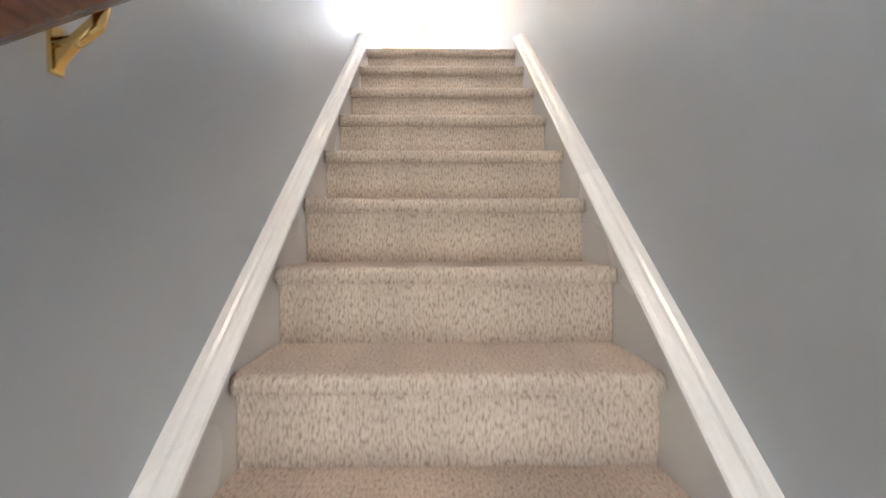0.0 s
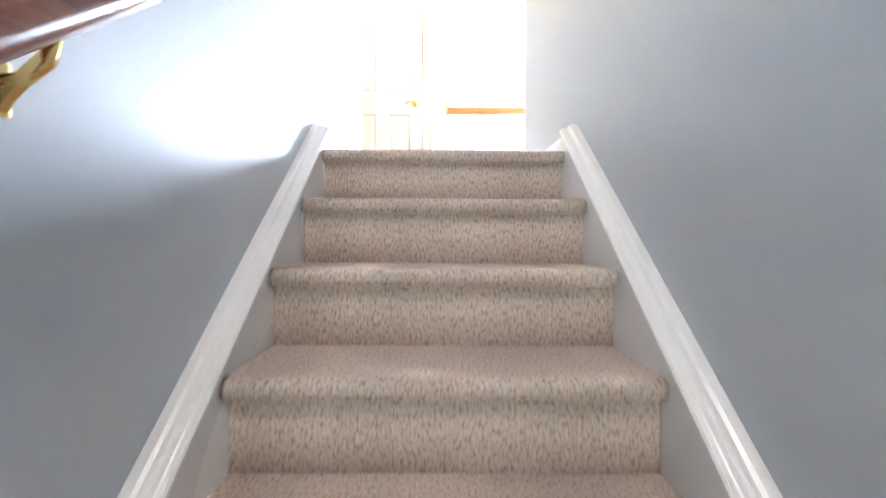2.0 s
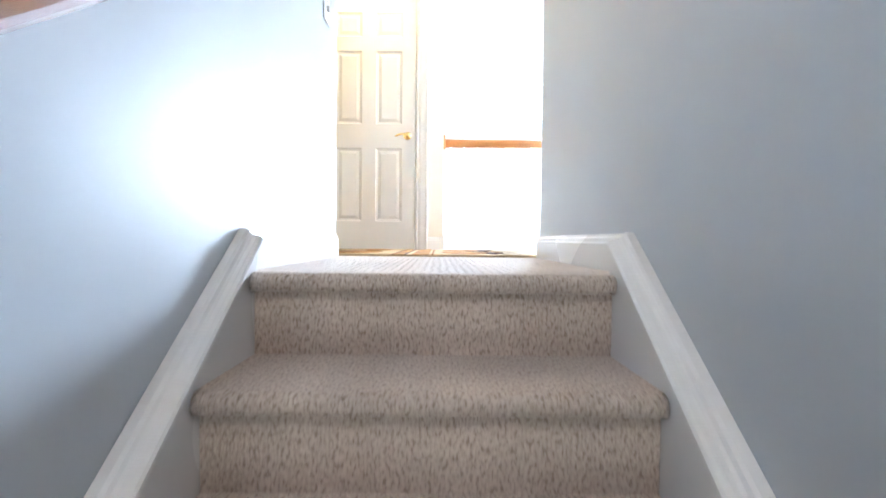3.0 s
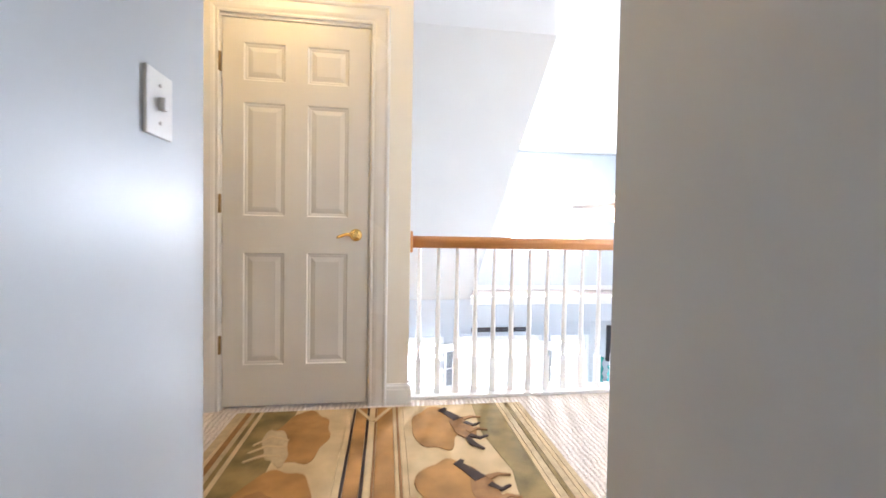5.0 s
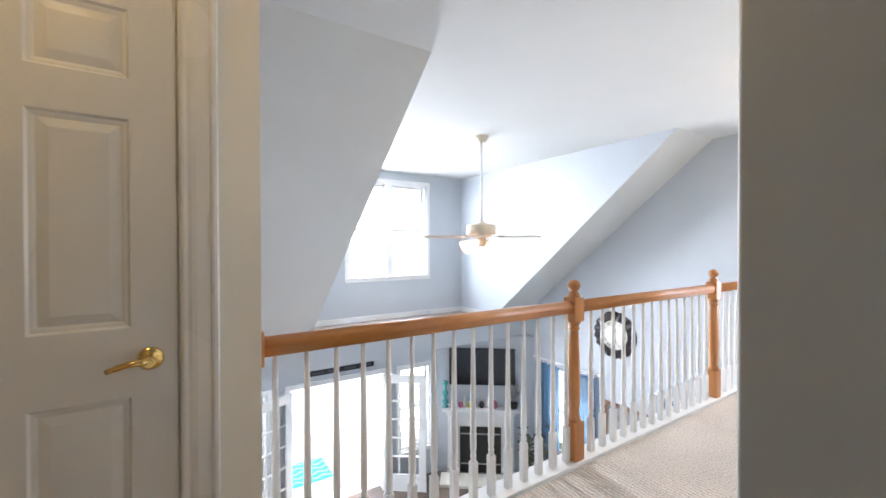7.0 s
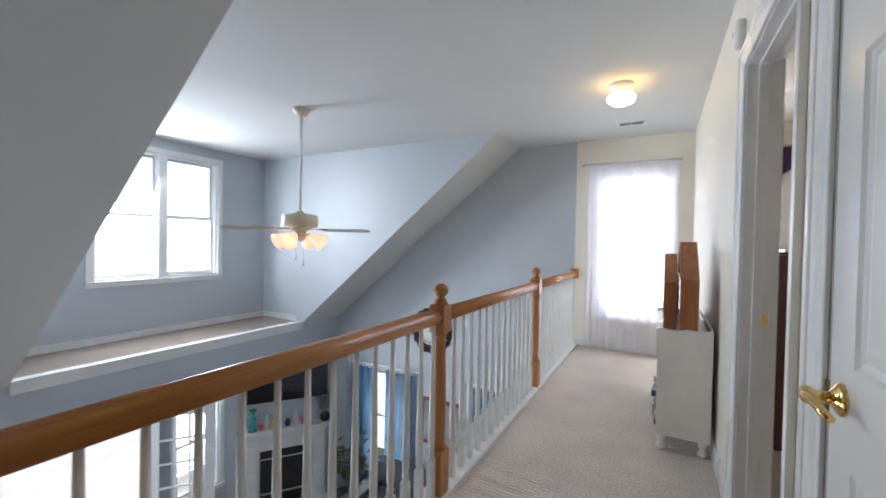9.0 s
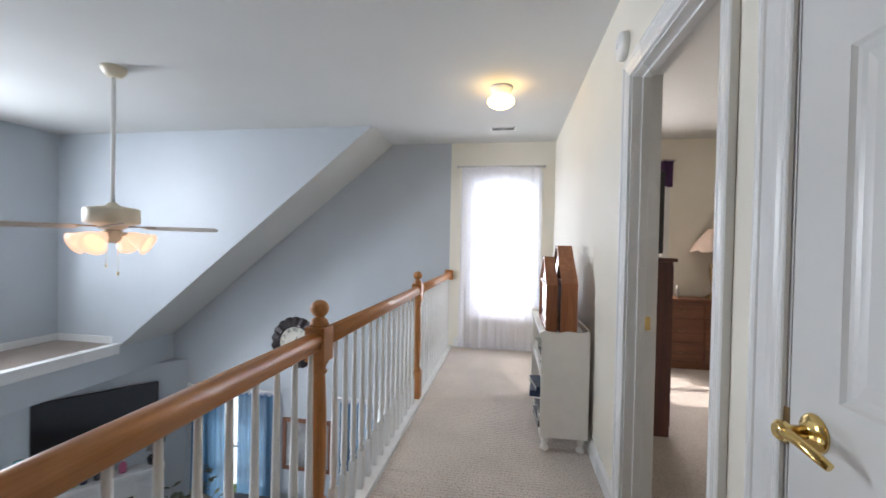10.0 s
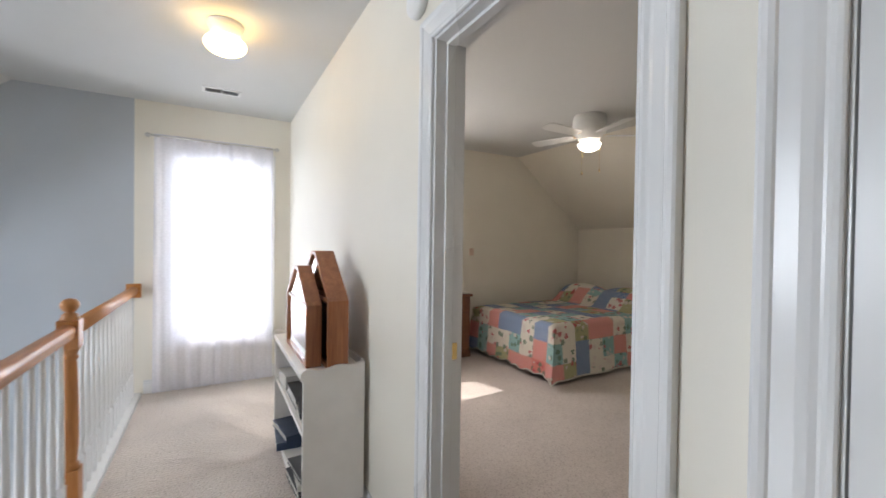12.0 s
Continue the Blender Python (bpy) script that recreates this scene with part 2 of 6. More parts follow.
    nt.links.new(stripe.outputs[0], striped.inputs[0])
    nt.links.new(ramp.outputs[0], striped.inputs[6])
    nt.links.new(amount.outputs[0], mix.inputs[0])
    nt.links.new(striped.outputs[2], mix.inputs[6])
    nt.links.new(pr.outputs[0], mix.inputs[7])
    nt.links.new(mix.outputs[2], b.inputs["Base Color"])
    n = nt.nodes.new("ShaderNodeTexNoise")
    n.inputs["Scale"].default_value = 30
    nt.links.new(tc.outputs["Object"], n.inputs["Vector"])
    bp = nt.nodes.new("ShaderNodeBump")
    bp.inputs["Strength"].default_value, bp.inputs["Distance"].default_value = 0.5, 0.01
    nt.links.new(n.outputs[0], bp.inputs["Height"])
    nt.links.new(bp.outputs[0], b.inputs["Normal"])
    return m


GREY = material("grey_wall_paint", (0.462, 0.498, 0.532), 0.45, vary=0.025, scale=2.0, bump=0.03, bump_scale=160)
CREAM = material("cream_wall_paint", (0.78, 0.74, 0.645), 0.56, vary=0.025, scale=2.0, bump=0.04, bump_scale=160)
WHITE = material("ceiling_paint", (0.62, 0.622, 0.605), 0.8, vary=0.02, scale=1.5, bump=0.06, bump_scale=140)
TRIM = material("white_trim_paint", (0.73, 0.732, 0.72), 0.27, vary=0.02, scale=1.6, detail=1.0, streak=0.03)
DOORPAINT = material("white_door_paint", (0.67, 0.67, 0.655), 0.33, vary=0.02, scale=1.6, detail=1.0, streak=0.03)
BALUSTER_PAINT = material("white_baluster_paint", (0.81, 0.81, 0.80), 0.3, vary=0.03, scale=9.0)
# bands up the flight put the pile's light and dark shading into the colour
STAIR_CARPET = carpet("stair_carpet", (0.36, 0.28, 0.22), (0.56, 0.465, 0.385), (0.67, 0.58, 0.495), (1.0, 0.7, 0.42), 175.0, tone_swing=0.26, shading=(1.0, 0.15, 0.35))
HALL_CARPET = carpet("hall_carpet", (0.46, 0.39, 0.335), (0.69, 0.605, 0.54), (0.78, 0.705, 0.64), (1, 1, 1), 130.0, rows=13.0, row_axis="x", tone_swing=0.10)
BED_CARPET = carpet("bedroom_carpet", (0.44, 0.38, 0.34), (0.55, 0.485, 0.44), (0.62, 0.555, 0.505), (1, 1, 1), 130.0, tone_swing=0.08)
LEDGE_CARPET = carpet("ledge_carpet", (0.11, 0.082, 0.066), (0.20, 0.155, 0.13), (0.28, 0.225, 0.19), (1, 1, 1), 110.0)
OAK = wood("honey_oak", (0.43, 0.165, 0.045), (0.58, 0.255, 0.08), "x", 0.34, 0.2)
OAK_UP = wood("honey_oak_upright", (0.43, 0.165, 0.045), (0.58, 0.255, 0.08), "z", 0.34, 0.2)
CHERRY_RAIL = wood("dark_red_handrail_wood", (0.09, 0.025, 0.012), (0.20, 0.065, 0.03), "y", 0.25, 0.5)
CASE_WOOD = wood("red_brown_case_wood", (0.26, 0.085, 0.030), (0.44, 0.165, 0.062), "z", 0.35)
DRESSER_WOOD = wood("brown_dresser_wood", (0.12, 0.04, 0.018), (0.22, 0.08, 0.033), "y", 0.4)
CHEST_WOOD = wood("dark_cherry_chest_wood", (0.06, 0.014, 0.010), (0.12, 0.03, 0.018), "z", 0.4)
FLOOR_WOOD = wood("dark_floor_wood", (0.06, 0.042, 0.032), (0.13, 0.095, 0.072), "x", 0.35)
BRASS = material("polished_brass", (0.80, 0.57, 0.22), 0.14, 1.0, vary=0.05, scale=20)
DULL_BRASS = material("dull_brass", (0.32, 0.22, 0.11), 0.38, 1.0, vary=0.1, scale=20)
STEEL = material("brushed_nickel", (0.55, 0.54, 0.52), 0.3, 1.0)
BLACK = material("black_plastic", (0.012, 0.012, 0.014), 0.3)
SCREEN = material("dark_screen", (0.008, 0.008, 0.010), 0.12, spec=0.6)
SOOT = material("firebox_black", (0.02, 0.018, 0.016), 0.6, vary=0.3)
FAN_WHITE = material("almond_fan_enamel", (0.64, 0.56, 0.42), 0.35)
BLADE = wood("bleached_fan_blade", (0.42, 0.34, 0.28), (0.58, 0.50, 0.43), "x", 0.4, 0.1)
MIRROR = material("mirror_silver", (0.9, 0.9, 0.9), 0.02, 1.0, vary=0.0)
CABINET = material("white_cabinet_paint", (0.86, 0.83, 0.79), 0.4, vary=0.04, scale=7.0)
PAPER = material("book_paper", (0.62, 0.60, 0.55), 0.8)
BLUEBOOK = material("dark_blue_cover", (0.02, 0.04, 0.085), 0.4)
DARKBOOK = material("dark_cover", (0.03, 0.03, 0.035), 0.45)
TURQ = material("turquoise_glaze", (0.035, 0.30, 0.28), 0.2, coat=0.5)
PINK = material("pink_petal", (0.50, 0.12, 0.22), 0.6)
YELLOW = material("yellow_petal", (0.55, 0.48, 0.06), 0.6)
LEAF = material("dark_green_leaf", (0.07, 0.075, 0.04), 0.5, vary=0.3, scale=14)
SILVER_LEAF = material("silver_grey_leaf", (0.30, 0.31, 0.32), 0.4, vary=0.3, scale=14)
BLUE_CURTAIN = sheer_material("blue_curtain_cloth", (0.11, 0.22, 0.35), 0.05)
SHEER = sheer_material("white_sheer_cloth", (0.93, 0.92, 0.99), 0.34)
PURPLE = material("purple_valance_cloth", (0.055, 0.018, 0.07), 0.85, vary=0.2)
SOFA = material("charcoal_sofa_cloth", (0.08, 0.085, 0.10), 0.9, vary=0.15, bump=0.3)
QUILT = quilt_material()
SHADE = material("cream_lamp_shade", (0.68, 0.52, 0.42), 0.8, vary=0.06)
SWITCH = material("white_plastic", (0.76, 0.76, 0.74), 0.35)
CLOCK_RIM = material("dark_clock_metal", (0.035, 0.028, 0.030), 0.35, 0.4, vary=0.3, scale=12)
CLOCK_FACE = material("ivory_clock_dial", (0.66, 0.64, 0.56), 0.5)
STONE = material("pale_patio_concrete", (0.72, 0.71, 0.68), 0.8, vary=0.1, scale=4, bump=0.2)
GRASS = material("lawn_green", (0.07, 0.11, 0.03), 0.9, vary=0.3, scale=3)
GLASS = glass_material()
HALL_GLOW = glowing("lit_hall_glass", (1.0, 0.66, 0.25), 15.0)
STAIR_FILL_GLOW = glowing("stair_fill_glass", (1.0, 0.81, 0.66), 22.0)
FAN_GLOW = glowing("lit_tulip_glass", (1.0, 0.62, 0.42), 1.1)
BED_GLOW = glowing("lit_bowl_glass", (1.0, 0.90, 0.74), 7.0)
RUG_TAN = material("rug_tan_pile", (0.50, 0.38, 0.22), 0.95, vary=0.15, scale=30, bump=0.4, bump_scale=260)
RUG_BROWN = material("rug_brown_pile", (0.30, 0.15, 0.05), 0.95, vary=0.2, scale=25, bump=0.4, bump_scale=260)
RUG_CREAM = material("rug_cream_pile", (0.58, 0.43, 0.24), 0.95, vary=0.16, scale=8, bump=0.4, bump_scale=260)
RUG_OLIVE = material("rug_olive_pile", (0.235, 0.165, 0.06), 0.95, vary=0.4, scale=9, bump=0.4, bump_scale=260)
RUG_DARK = material("rug_dark_brown_pile", (0.05, 0.028, 0.02), 0.95, vary=0.3, scale=20, bump=0.4, bump_scale=260)
RUG_RUST = material("rug_rust_pile", (0.39, 0.20, 0.058), 0.95, vary=0.42, scale=5, bump=0.4, bump_scale=260)

# ---- building helpers ----


def add_box(bm, a, b, bevel=0.0, mat=0):
    """A box between two corners, its edges rounded if wanted."""
    lo, hi = [min(p, q) for p, q in zip(a, b)], [max(p, q) for p, q in zip(a, b)]
    own = bmesh.new()
    bmesh.ops.create_cube(own, size=1)
    for v in own.verts:
        v.co = [lo[i] + (v.co[i] + 0.5) * (hi[i] - lo[i]) for i in range(3)]
    if bevel:
        bmesh.ops.bevel(own, geom=own.edges[:], offset=bevel, segments=2, affect="EDGES", profile=0.6)
    merge(bm, own, mat)


def merge(bm, own, mat=0, m=None):
    """Pours one bmesh into another, moved by m."""
    made = [bm.verts.new(m @ v.co if m else v.co) for v in own.verts]
    own.verts.index_update()
    for f in own.faces:
        g = bm.faces.new([made[v.index] for v in f.verts])
        g.material_index, g.smooth = mat, f.smooth
    own.free()


def add_lathe(bm, profile, at, n=20, mat=0, m=None, smooth=True):
    """A turned body: (radius, height) pairs spun about the upright through at."""
    own = bmesh.new()
    rings = []
    for r, z in profile:
        rings.append([own.verts.new((r * math.cos(2 * math.pi * k / n), r * math.sin(2 * math.pi * k / n), z)) for k in range(n)])
    for p, q in zip(rings, rings[1:]):
        for k in range(n):
            own.faces.new((p[k], p[(k + 1) % n], q[(k + 1) % n], q[k])).smooth = smooth
    own.faces.new(list(reversed(rings[0])))
    own.faces.new(rings[-1])
    merge(bm, own, mat, Matrix.Translation(at) @ m if m else Matrix.Translation(at))


def add_tube(bm, points, r, n=10, mat=0):
    """A round bar along some points; r is one radius, or one for each point."""
    radii = r if isinstance(r, (list, tuple)) else [r] * len(points)
    pts = [Vector(p) for p in points]
    rings = []
    for k, p in enumerate(pts):
        along = (pts[min(k + 1, len(pts) - 1)] - pts[max(k - 1, 0)]).normalized()
        side = along.cross(Vector((0, 0, 1)))
        if side.length < 1e-3:
            side = along.cross(Vector((1, 0, 0)))
        side.normalize()
        up = side.cross(along)
        rings.append([bm.verts.new(p + radii[k] * (math.cos(2 * math.pi * j / n) * side + math.sin(2 * math.pi * j / n) * up)) for j in range(n)])
    for p, q in zip(rings, rings[1:]):
        for j in range(n):
            f = bm.faces.new((p[j], p[(j + 1) % n], q[(j + 1) % n], q[j]))
            f.smooth, f.material_index = True, mat
    for ring, turn in ((rings[0], False), (rings[-1], True)):
        bm.faces.new(ring if turn else list(reversed(ring))).material_index = mat


def add_prism(bm, outline, axis, lo, hi, mat=0, smooth=False):
    """An outline of (u, v) pairs drawn out along an axis: x takes (y, z), y takes (x, z), z takes (x, y)."""
    def at(u, v, w):
        return {"x": (w, u, v), "y": (u, w, v), "z": (u, v, w)}[axis]
    p, q = [bm.verts.new(at(u, v, lo)) for u, v in outline], [bm.verts.new(at(u, v, hi)) for u, v in outline]
    n = len(outline)
    made = [bm.faces.new(p), bm.faces.new(list(reversed(q)))]
    for k in range(n):
        f = bm.faces.new((p[k], q[k], q[(k + 1) % n], p[(k + 1) % n]))
        f.smooth = smooth
        made.append(f)
    for f in made:
        f.material_index = mat


def add_panel(bm, axis, front, back, u0, u1, z0, z1, holes=(), mat=0):
    """An upright slab across one axis ("x" or "y") with openings (u0, u1, z0, z1) right through it."""
    us = sorted({u0, u1, *[h[0] for h in holes], *[h[1] for h in holes]})
    zs = sorted({z0, z1, *[h[2] for h in holes], *[h[3] for h in holes]})
    us, zs = [u for u in us if u0 <= u <= u1], [z for z in zs if z0 <= z <= z1]

    def solid(i, j):
        if not (0 <= i < len(us) - 1 and 0 <= j < len(zs) - 1):
            return False
        u, z = (us[i] + us[i + 1]) / 2, (zs[j] + zs[j + 1]) / 2
        return not any(h[0] < u < h[1] and h[2] < z < h[3] for h in holes)

    verts = {}

    def at(i, j, w):
        if (i, j, w) not in verts:
            d = front if w == 0 else back
            verts[i, j, w] = bm.verts.new((d, us[i], zs[j]) if axis == "x" else (us[i], d, zs[j]))
        return verts[i, j, w]

    for i in range(len(us) - 1):
        for j in range(len(zs) - 1):
            if not solid(i, j):
                continue
            quads = [[(i, j, 0), (i + 1, j, 0), (i + 1, j + 1, 0), (i, j + 1, 0)], [(i, j, 1), (i, j + 1, 1), (i + 1, j + 1, 1), (i + 1, j, 1)]]
            for di, dj, a, c in ((-1, 0, (i, j), (i, j + 1)), (1, 0, (i + 1, j), (i + 1, j + 1)), (0, -1, (i, j), (i + 1, j)), (0, 1, (i, j + 1), (i + 1, j + 1))):
                if not solid(i + di, j + dj):
                    quads.append([(*a, 0), (*c, 0), (*c, 1), (*a, 1)])
            for q in quads:
                bm.faces.new([at(*k) for k in q]).material_index = mat


def mesh_of(name, bm, materials):
    bmesh.ops.recalc_face_normals(bm, faces=bm.faces[:])
    me = bpy.data.meshes.new(name)
    bm.to_mesh(me)
    bm.free()
    for m in materials if isinstance(materials, (list, tuple)) else [materials]:
        me.materials.append(m)
    return me


def part(name, bm, materials, parent=None, label=""):
    """One mesh, in world coordinates, under a thing or a part."""
    ob = new(name, bm if isinstance(bm, bpy.types.Mesh) else mesh_of(name, bm, materials))
    if parent is not None:
        ob.parent = parent
        base, up = Matrix.Identity(4), parent
        while up is not None:
            base = up.matrix_basis.copy() if up.parent is None else base
            up = up.parent
        ob.matrix_parent_inverse = base.inverted()
        if parent.parent is not None:
            ob.matrix_parent_inverse = Matrix.Identity(4)
    return tagged(ob, label)


def thing(name, at, label, category, group="", kind=""):
    ob = new(name)
    ob.empty_display_size = 0.1
    ob.matrix_basis = Matrix.Translation(at)
    return tagged(ob, label, category, group, kind)


def whole(name, bm, materials, label, category, group="", kind=""):
    """A thing, or a piece of the setting, that is one mesh."""
    return tagged(part(name, bm, materials), label, category, group, kind)


def boxes(*corners, bevel=0.0):
    bm = bmesh.new()
    for a, b in corners:
        add_box(bm, a, b, bevel)
    return bm


def panel(*args, holes=()):
    bm = bmesh.new()
    add_panel(bm, *args, holes=holes)
    return bm


def setting(name, bm, materials, label, category):
    return whole(name, bm, materials, label, category, kind="structure")

# ---- the setting: walls, floors and ceilings ----
T = 0.12
HALL_WIN = (1.30, 2.08, 0.42, 2.11)          # y0, y1, z0, z1 in the end wall
BED_WIN = (-0.10, 0.82, 0.85, 2.20)
EAST_WINS = [(4.80, 5.70, -2.35, -0.85), (2.75, 3.60, -2.35, -0.85)]
DORM_WIN = (1.98, 3.46, 0.71, 2.33)          # x0, x1, z0, z1 in the north wall
PATIO = (1.06, 2.58, LOW, -0.93)
SIDE_WINS = [(0.10, 0.74, -2.42, -0.93), (2.90, 3.52, -2.42, -0.93)]
BED_DOOR = (1.237, 2.04, 0.0, 2.06)
CLOSET = (WALL_R + T, 0.986, 0.0, 2.05)
DOOR_1 = (-1.083, -0.294, 0.0, 2.05)

setting("wall_stair_west", boxes(((WALL_L - T, -6.1, LOW), (WALL_L, SOUTH, CEIL))), GREY, "smooth grey painted stairwell wall with a handrail", "wall")
setting("wall_stair_east", boxes(((WALL_R, -6.1, LOW), (WALL_R + T, SOUTH, CEIL))), GREY, "smooth grey painted stairwell wall", "wall")
setting("wall_foyer", panel("y", -6.1, -6.22, WALL_L - T, WALL_R + T, LOW, CEIL, holes=[(WALL_L + 0.05, WALL_R - 0.05, LOW + 0.05, LOW + 2.05)]), GREY, "unseen grey wall added at the stair foot, open for a fill lamp", "wall")
setting("floor_foyer", boxes(((WALL_L - T, -6.1, LOW - 0.2), (WALL_R + T, NOSE_Y - 13 * GO, LOW))), FLOOR_WOOD, "dark wooden floor at the foot of the stairs", "floor")
setting("ceiling_stair", boxes(((WALL_L - T, -6.1, CEIL), (WALL_R + T, 0.9, CEIL + 0.15))), WHITE, "white painted stairwell ceiling", "ceiling")

# hall, south wall: closet door, bedroom doorway
setting("wall_hall_south", panel("y", SOUTH, SOUTH - T, CLOSET[0], END_X + 0.15, 0.0, CEIL, holes=[BED_DOOR, CLOSET]), CREAM, "cream painted hall wall with two doorways", "wall")
setting("wall_hall_west_return", boxes(((-2.6, SOUTH - T, 0.0), (WALL_L - T, SOUTH, CEIL))), CREAM, "cream painted hall wall", "wall")
setting("wall_hall_west_end", boxes(((-2.72, SOUTH - T, 0.0), (-2.6, DOOR_Y + T, CEIL))), CREAM, "cream painted wall closing the hall", "wall")
setting("wall_door", panel("y", DOOR_Y, DOOR_Y + T, -2.6, -0.09, 0.0, CEIL, holes=[DOOR_1]), CREAM, "cream painted wall with a closed white door", "wall")
setting("closet_back", boxes(((WALL_R + T, 0.35, 0.0), (1.03, 0.40, 2.3)), ((1.0, 0.40, 0.0), (1.03, SOUTH - T, 2.3))), CREAM, "plain wall inside the linen closet", "wall")
setting("room_back", boxes(((-1.3, 2.75, 0.0), (-0.21, 2.80, 2.3))), CREAM, "plain wall behind the closed door", "wall")

# end wall: cream beside the hall, grey beyond the balustrade
setting("wall_hall_end", panel("x", END_X, END_X + 0.15, SOUTH - T, RAIL_Y, 0.0, CEIL, holes=[HALL_WIN]), CREAM, "cream painted end wall around a tall window", "wall")
setting("wall_living_east", panel("x", END_X, END_X + 0.15, RAIL_Y, NORTH + 0.15, LOW, CEIL, holes=EAST_WINS), GREY, "tall grey painted living room wall", "wall")
setting("wall_under_hall", boxes(((END_X, SOUTH, LOW), (END_X + 0.15, RAIL_Y, 0.0)), ((-0.21, 2.18, LOW), (END_X, 2.30, -0.30))), GREY, "grey wall below the hall", "wall")
setting("wall_living_west", boxes(((-0.21, DOOR_Y + T, LOW), (-0.09, NORTH, CEIL))), GREY, "grey painted living room side wall", "wall")
setting("wall_living_north", panel("y", NORTH, NORTH + 0.15, -0.21, END_X, LOW, CEIL, holes=[DORM_WIN, PATIO, *SIDE_WINS]), GREY, "grey painted window wall of the living room", "wall")

# floors
setting("floor_hall", boxes(((-2.72, SOUTH - T, -0.30), (END_X, RAIL_Y - 0.065, 0.0)), ((WALL_L - T, 0.062, -0.30), (WALL_R + T, SOUTH - T, 0.0))), HALL_CARPET, "beige looped carpet running along the landing", "carpet")
setting("floor_edge", boxes(((-0.09, RAIL_Y - 0.065, -0.30), (END_X, RAIL_Y + 0.085, -0.004))), TRIM, "white painted edge of the landing", "trim")
setting("floor_living", boxes(((-0.21, 2.18, LOW - 0.2), (END_X + 0.15, NORTH + 0.15, LOW))), FLOOR_WOOD, "dark wooden living room floor", "floor")
setting("floor_bedroom", boxes(((0.6, -3.2, -0.30), (END_X + 0.15, SOUTH - T, -0.004))), BED_CARPET, "pale beige bedroom carpet", "carpet")

setting("floor_back_room", boxes(((-1.3, RAIL_Y - 0.065, -0.30), (-0.211, 2.80, -0.002))), HALL_CARPET, "beige carpet behind the closed door", "carpet")

# ceilings
bm = bmesh.new()
add_box(bm, (-2.72, 0.9, CEIL), (END_X + 0.15, SL_Y0, CEIL + 0.15))
add_box(bm, (DX0 - 0.1, SL_Y0, CEIL), (DX1 + 0.1, NORTH + 0.15, CEIL + 0.15))
setting("ceiling", bm, WHITE, "flat white painted ceiling over hall and dormer", "ceiling")
for name, x0, x1 in (("ceiling_slope_west", -0.09, DX0 - 0.004), ("ceiling_slope_east", DX1 + 0.004, END_X)):
    bm = bmesh.new()
    add_prism(bm, [(SL_Y0, SL_Z0), (SL_Y1, SL_Z1), (SL_Y1 + 0.16, SL_Z1), (SL_Y0 + 0.16, SL_Z0 + 0.02)], "x", x0, x1)
    setting(name, bm, WHITE, "sloped white painted ceiling beside the dormer", "ceiling")
for name, x0, x1 in (("wall_dormer_west", DX0 - 0.1, DX0), ("wall_dormer_east", DX1, DX1 + 0.1)):
    bm = bmesh.new()
    add_prism(bm, [(SL_Y0 + 0.003, SL_Z0), (NORTH, SL_Z0), (NORTH, SL_Z1), (SL_Y1 + 0.003, SL_Z1)], "x", x0, x1)
    setting(name, bm, GREY, "pale grey painted triangular dormer cheek", "wall")
setting("soffit", boxes(((-0.09, SL_Y1, -0.41), (END_X, NORTH, SL_Z1 - 0.001))), GREY, "grey boxed soffit below the dormer ledge", "soffit")
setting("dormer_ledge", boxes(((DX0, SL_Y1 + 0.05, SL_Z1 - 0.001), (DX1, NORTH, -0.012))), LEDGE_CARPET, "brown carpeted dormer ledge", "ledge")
bm = bmesh.new()
add_box(bm, (DX0 + 0.002, SL_Y1 - 0.018, -0.125), (DX1 - 0.002, SL_Y1 - 0.001, -0.03), 0.003)
add_box(bm, (DX0 + 0.002, SL_Y1 - 0.032, -0.03), (DX1 - 0.002, SL_Y1 + 0.07, -0.002), 0.005)
setting("ledge_trim", bm, TRIM, "white painted nosing along the dormer ledge", "trim")

# bedroom shell
setting("wall_bedroom_east", panel("x", END_X, END_X + 0.15, -3.2, SOUTH - T, 0.0, CEIL + 0.02, holes=[BED_WIN]), CREAM, "warm cream bedroom wall", "wall")
setting("wall_bedroom_west", boxes(((0.98 + 0.05, -3.2, 0.0), (1.13, 0.60, CEIL))), CREAM, "warm cream bedroom wall", "wall")
setting("wall_bedroom_knee", boxes(((0.6, -3.2, 0.0), (END_X, -3.05, 1.60))), CREAM, "low cream knee wall behind the bed", "wall")
bm = bmesh.new()
add_box(bm, (0.6, -1.85, CEIL), (END_X + 0.15, 0.9, CEIL + 0.15))
setting("ceiling_bedroom", bm, WHITE, "flat white bedroom ceiling", "ceiling")
bm = bmesh.new()
add_prism(bm, [(-1.85, CEIL - 0.001), (-3.05, 1.58), (-3.2, 1.62), (-1.85, CEIL + 0.15)], "x", 0.6, END_X)
setting("ceiling_bedroom_slope", bm, CREAM, "cream painted sloped ceiling over the bed", "ceiling")

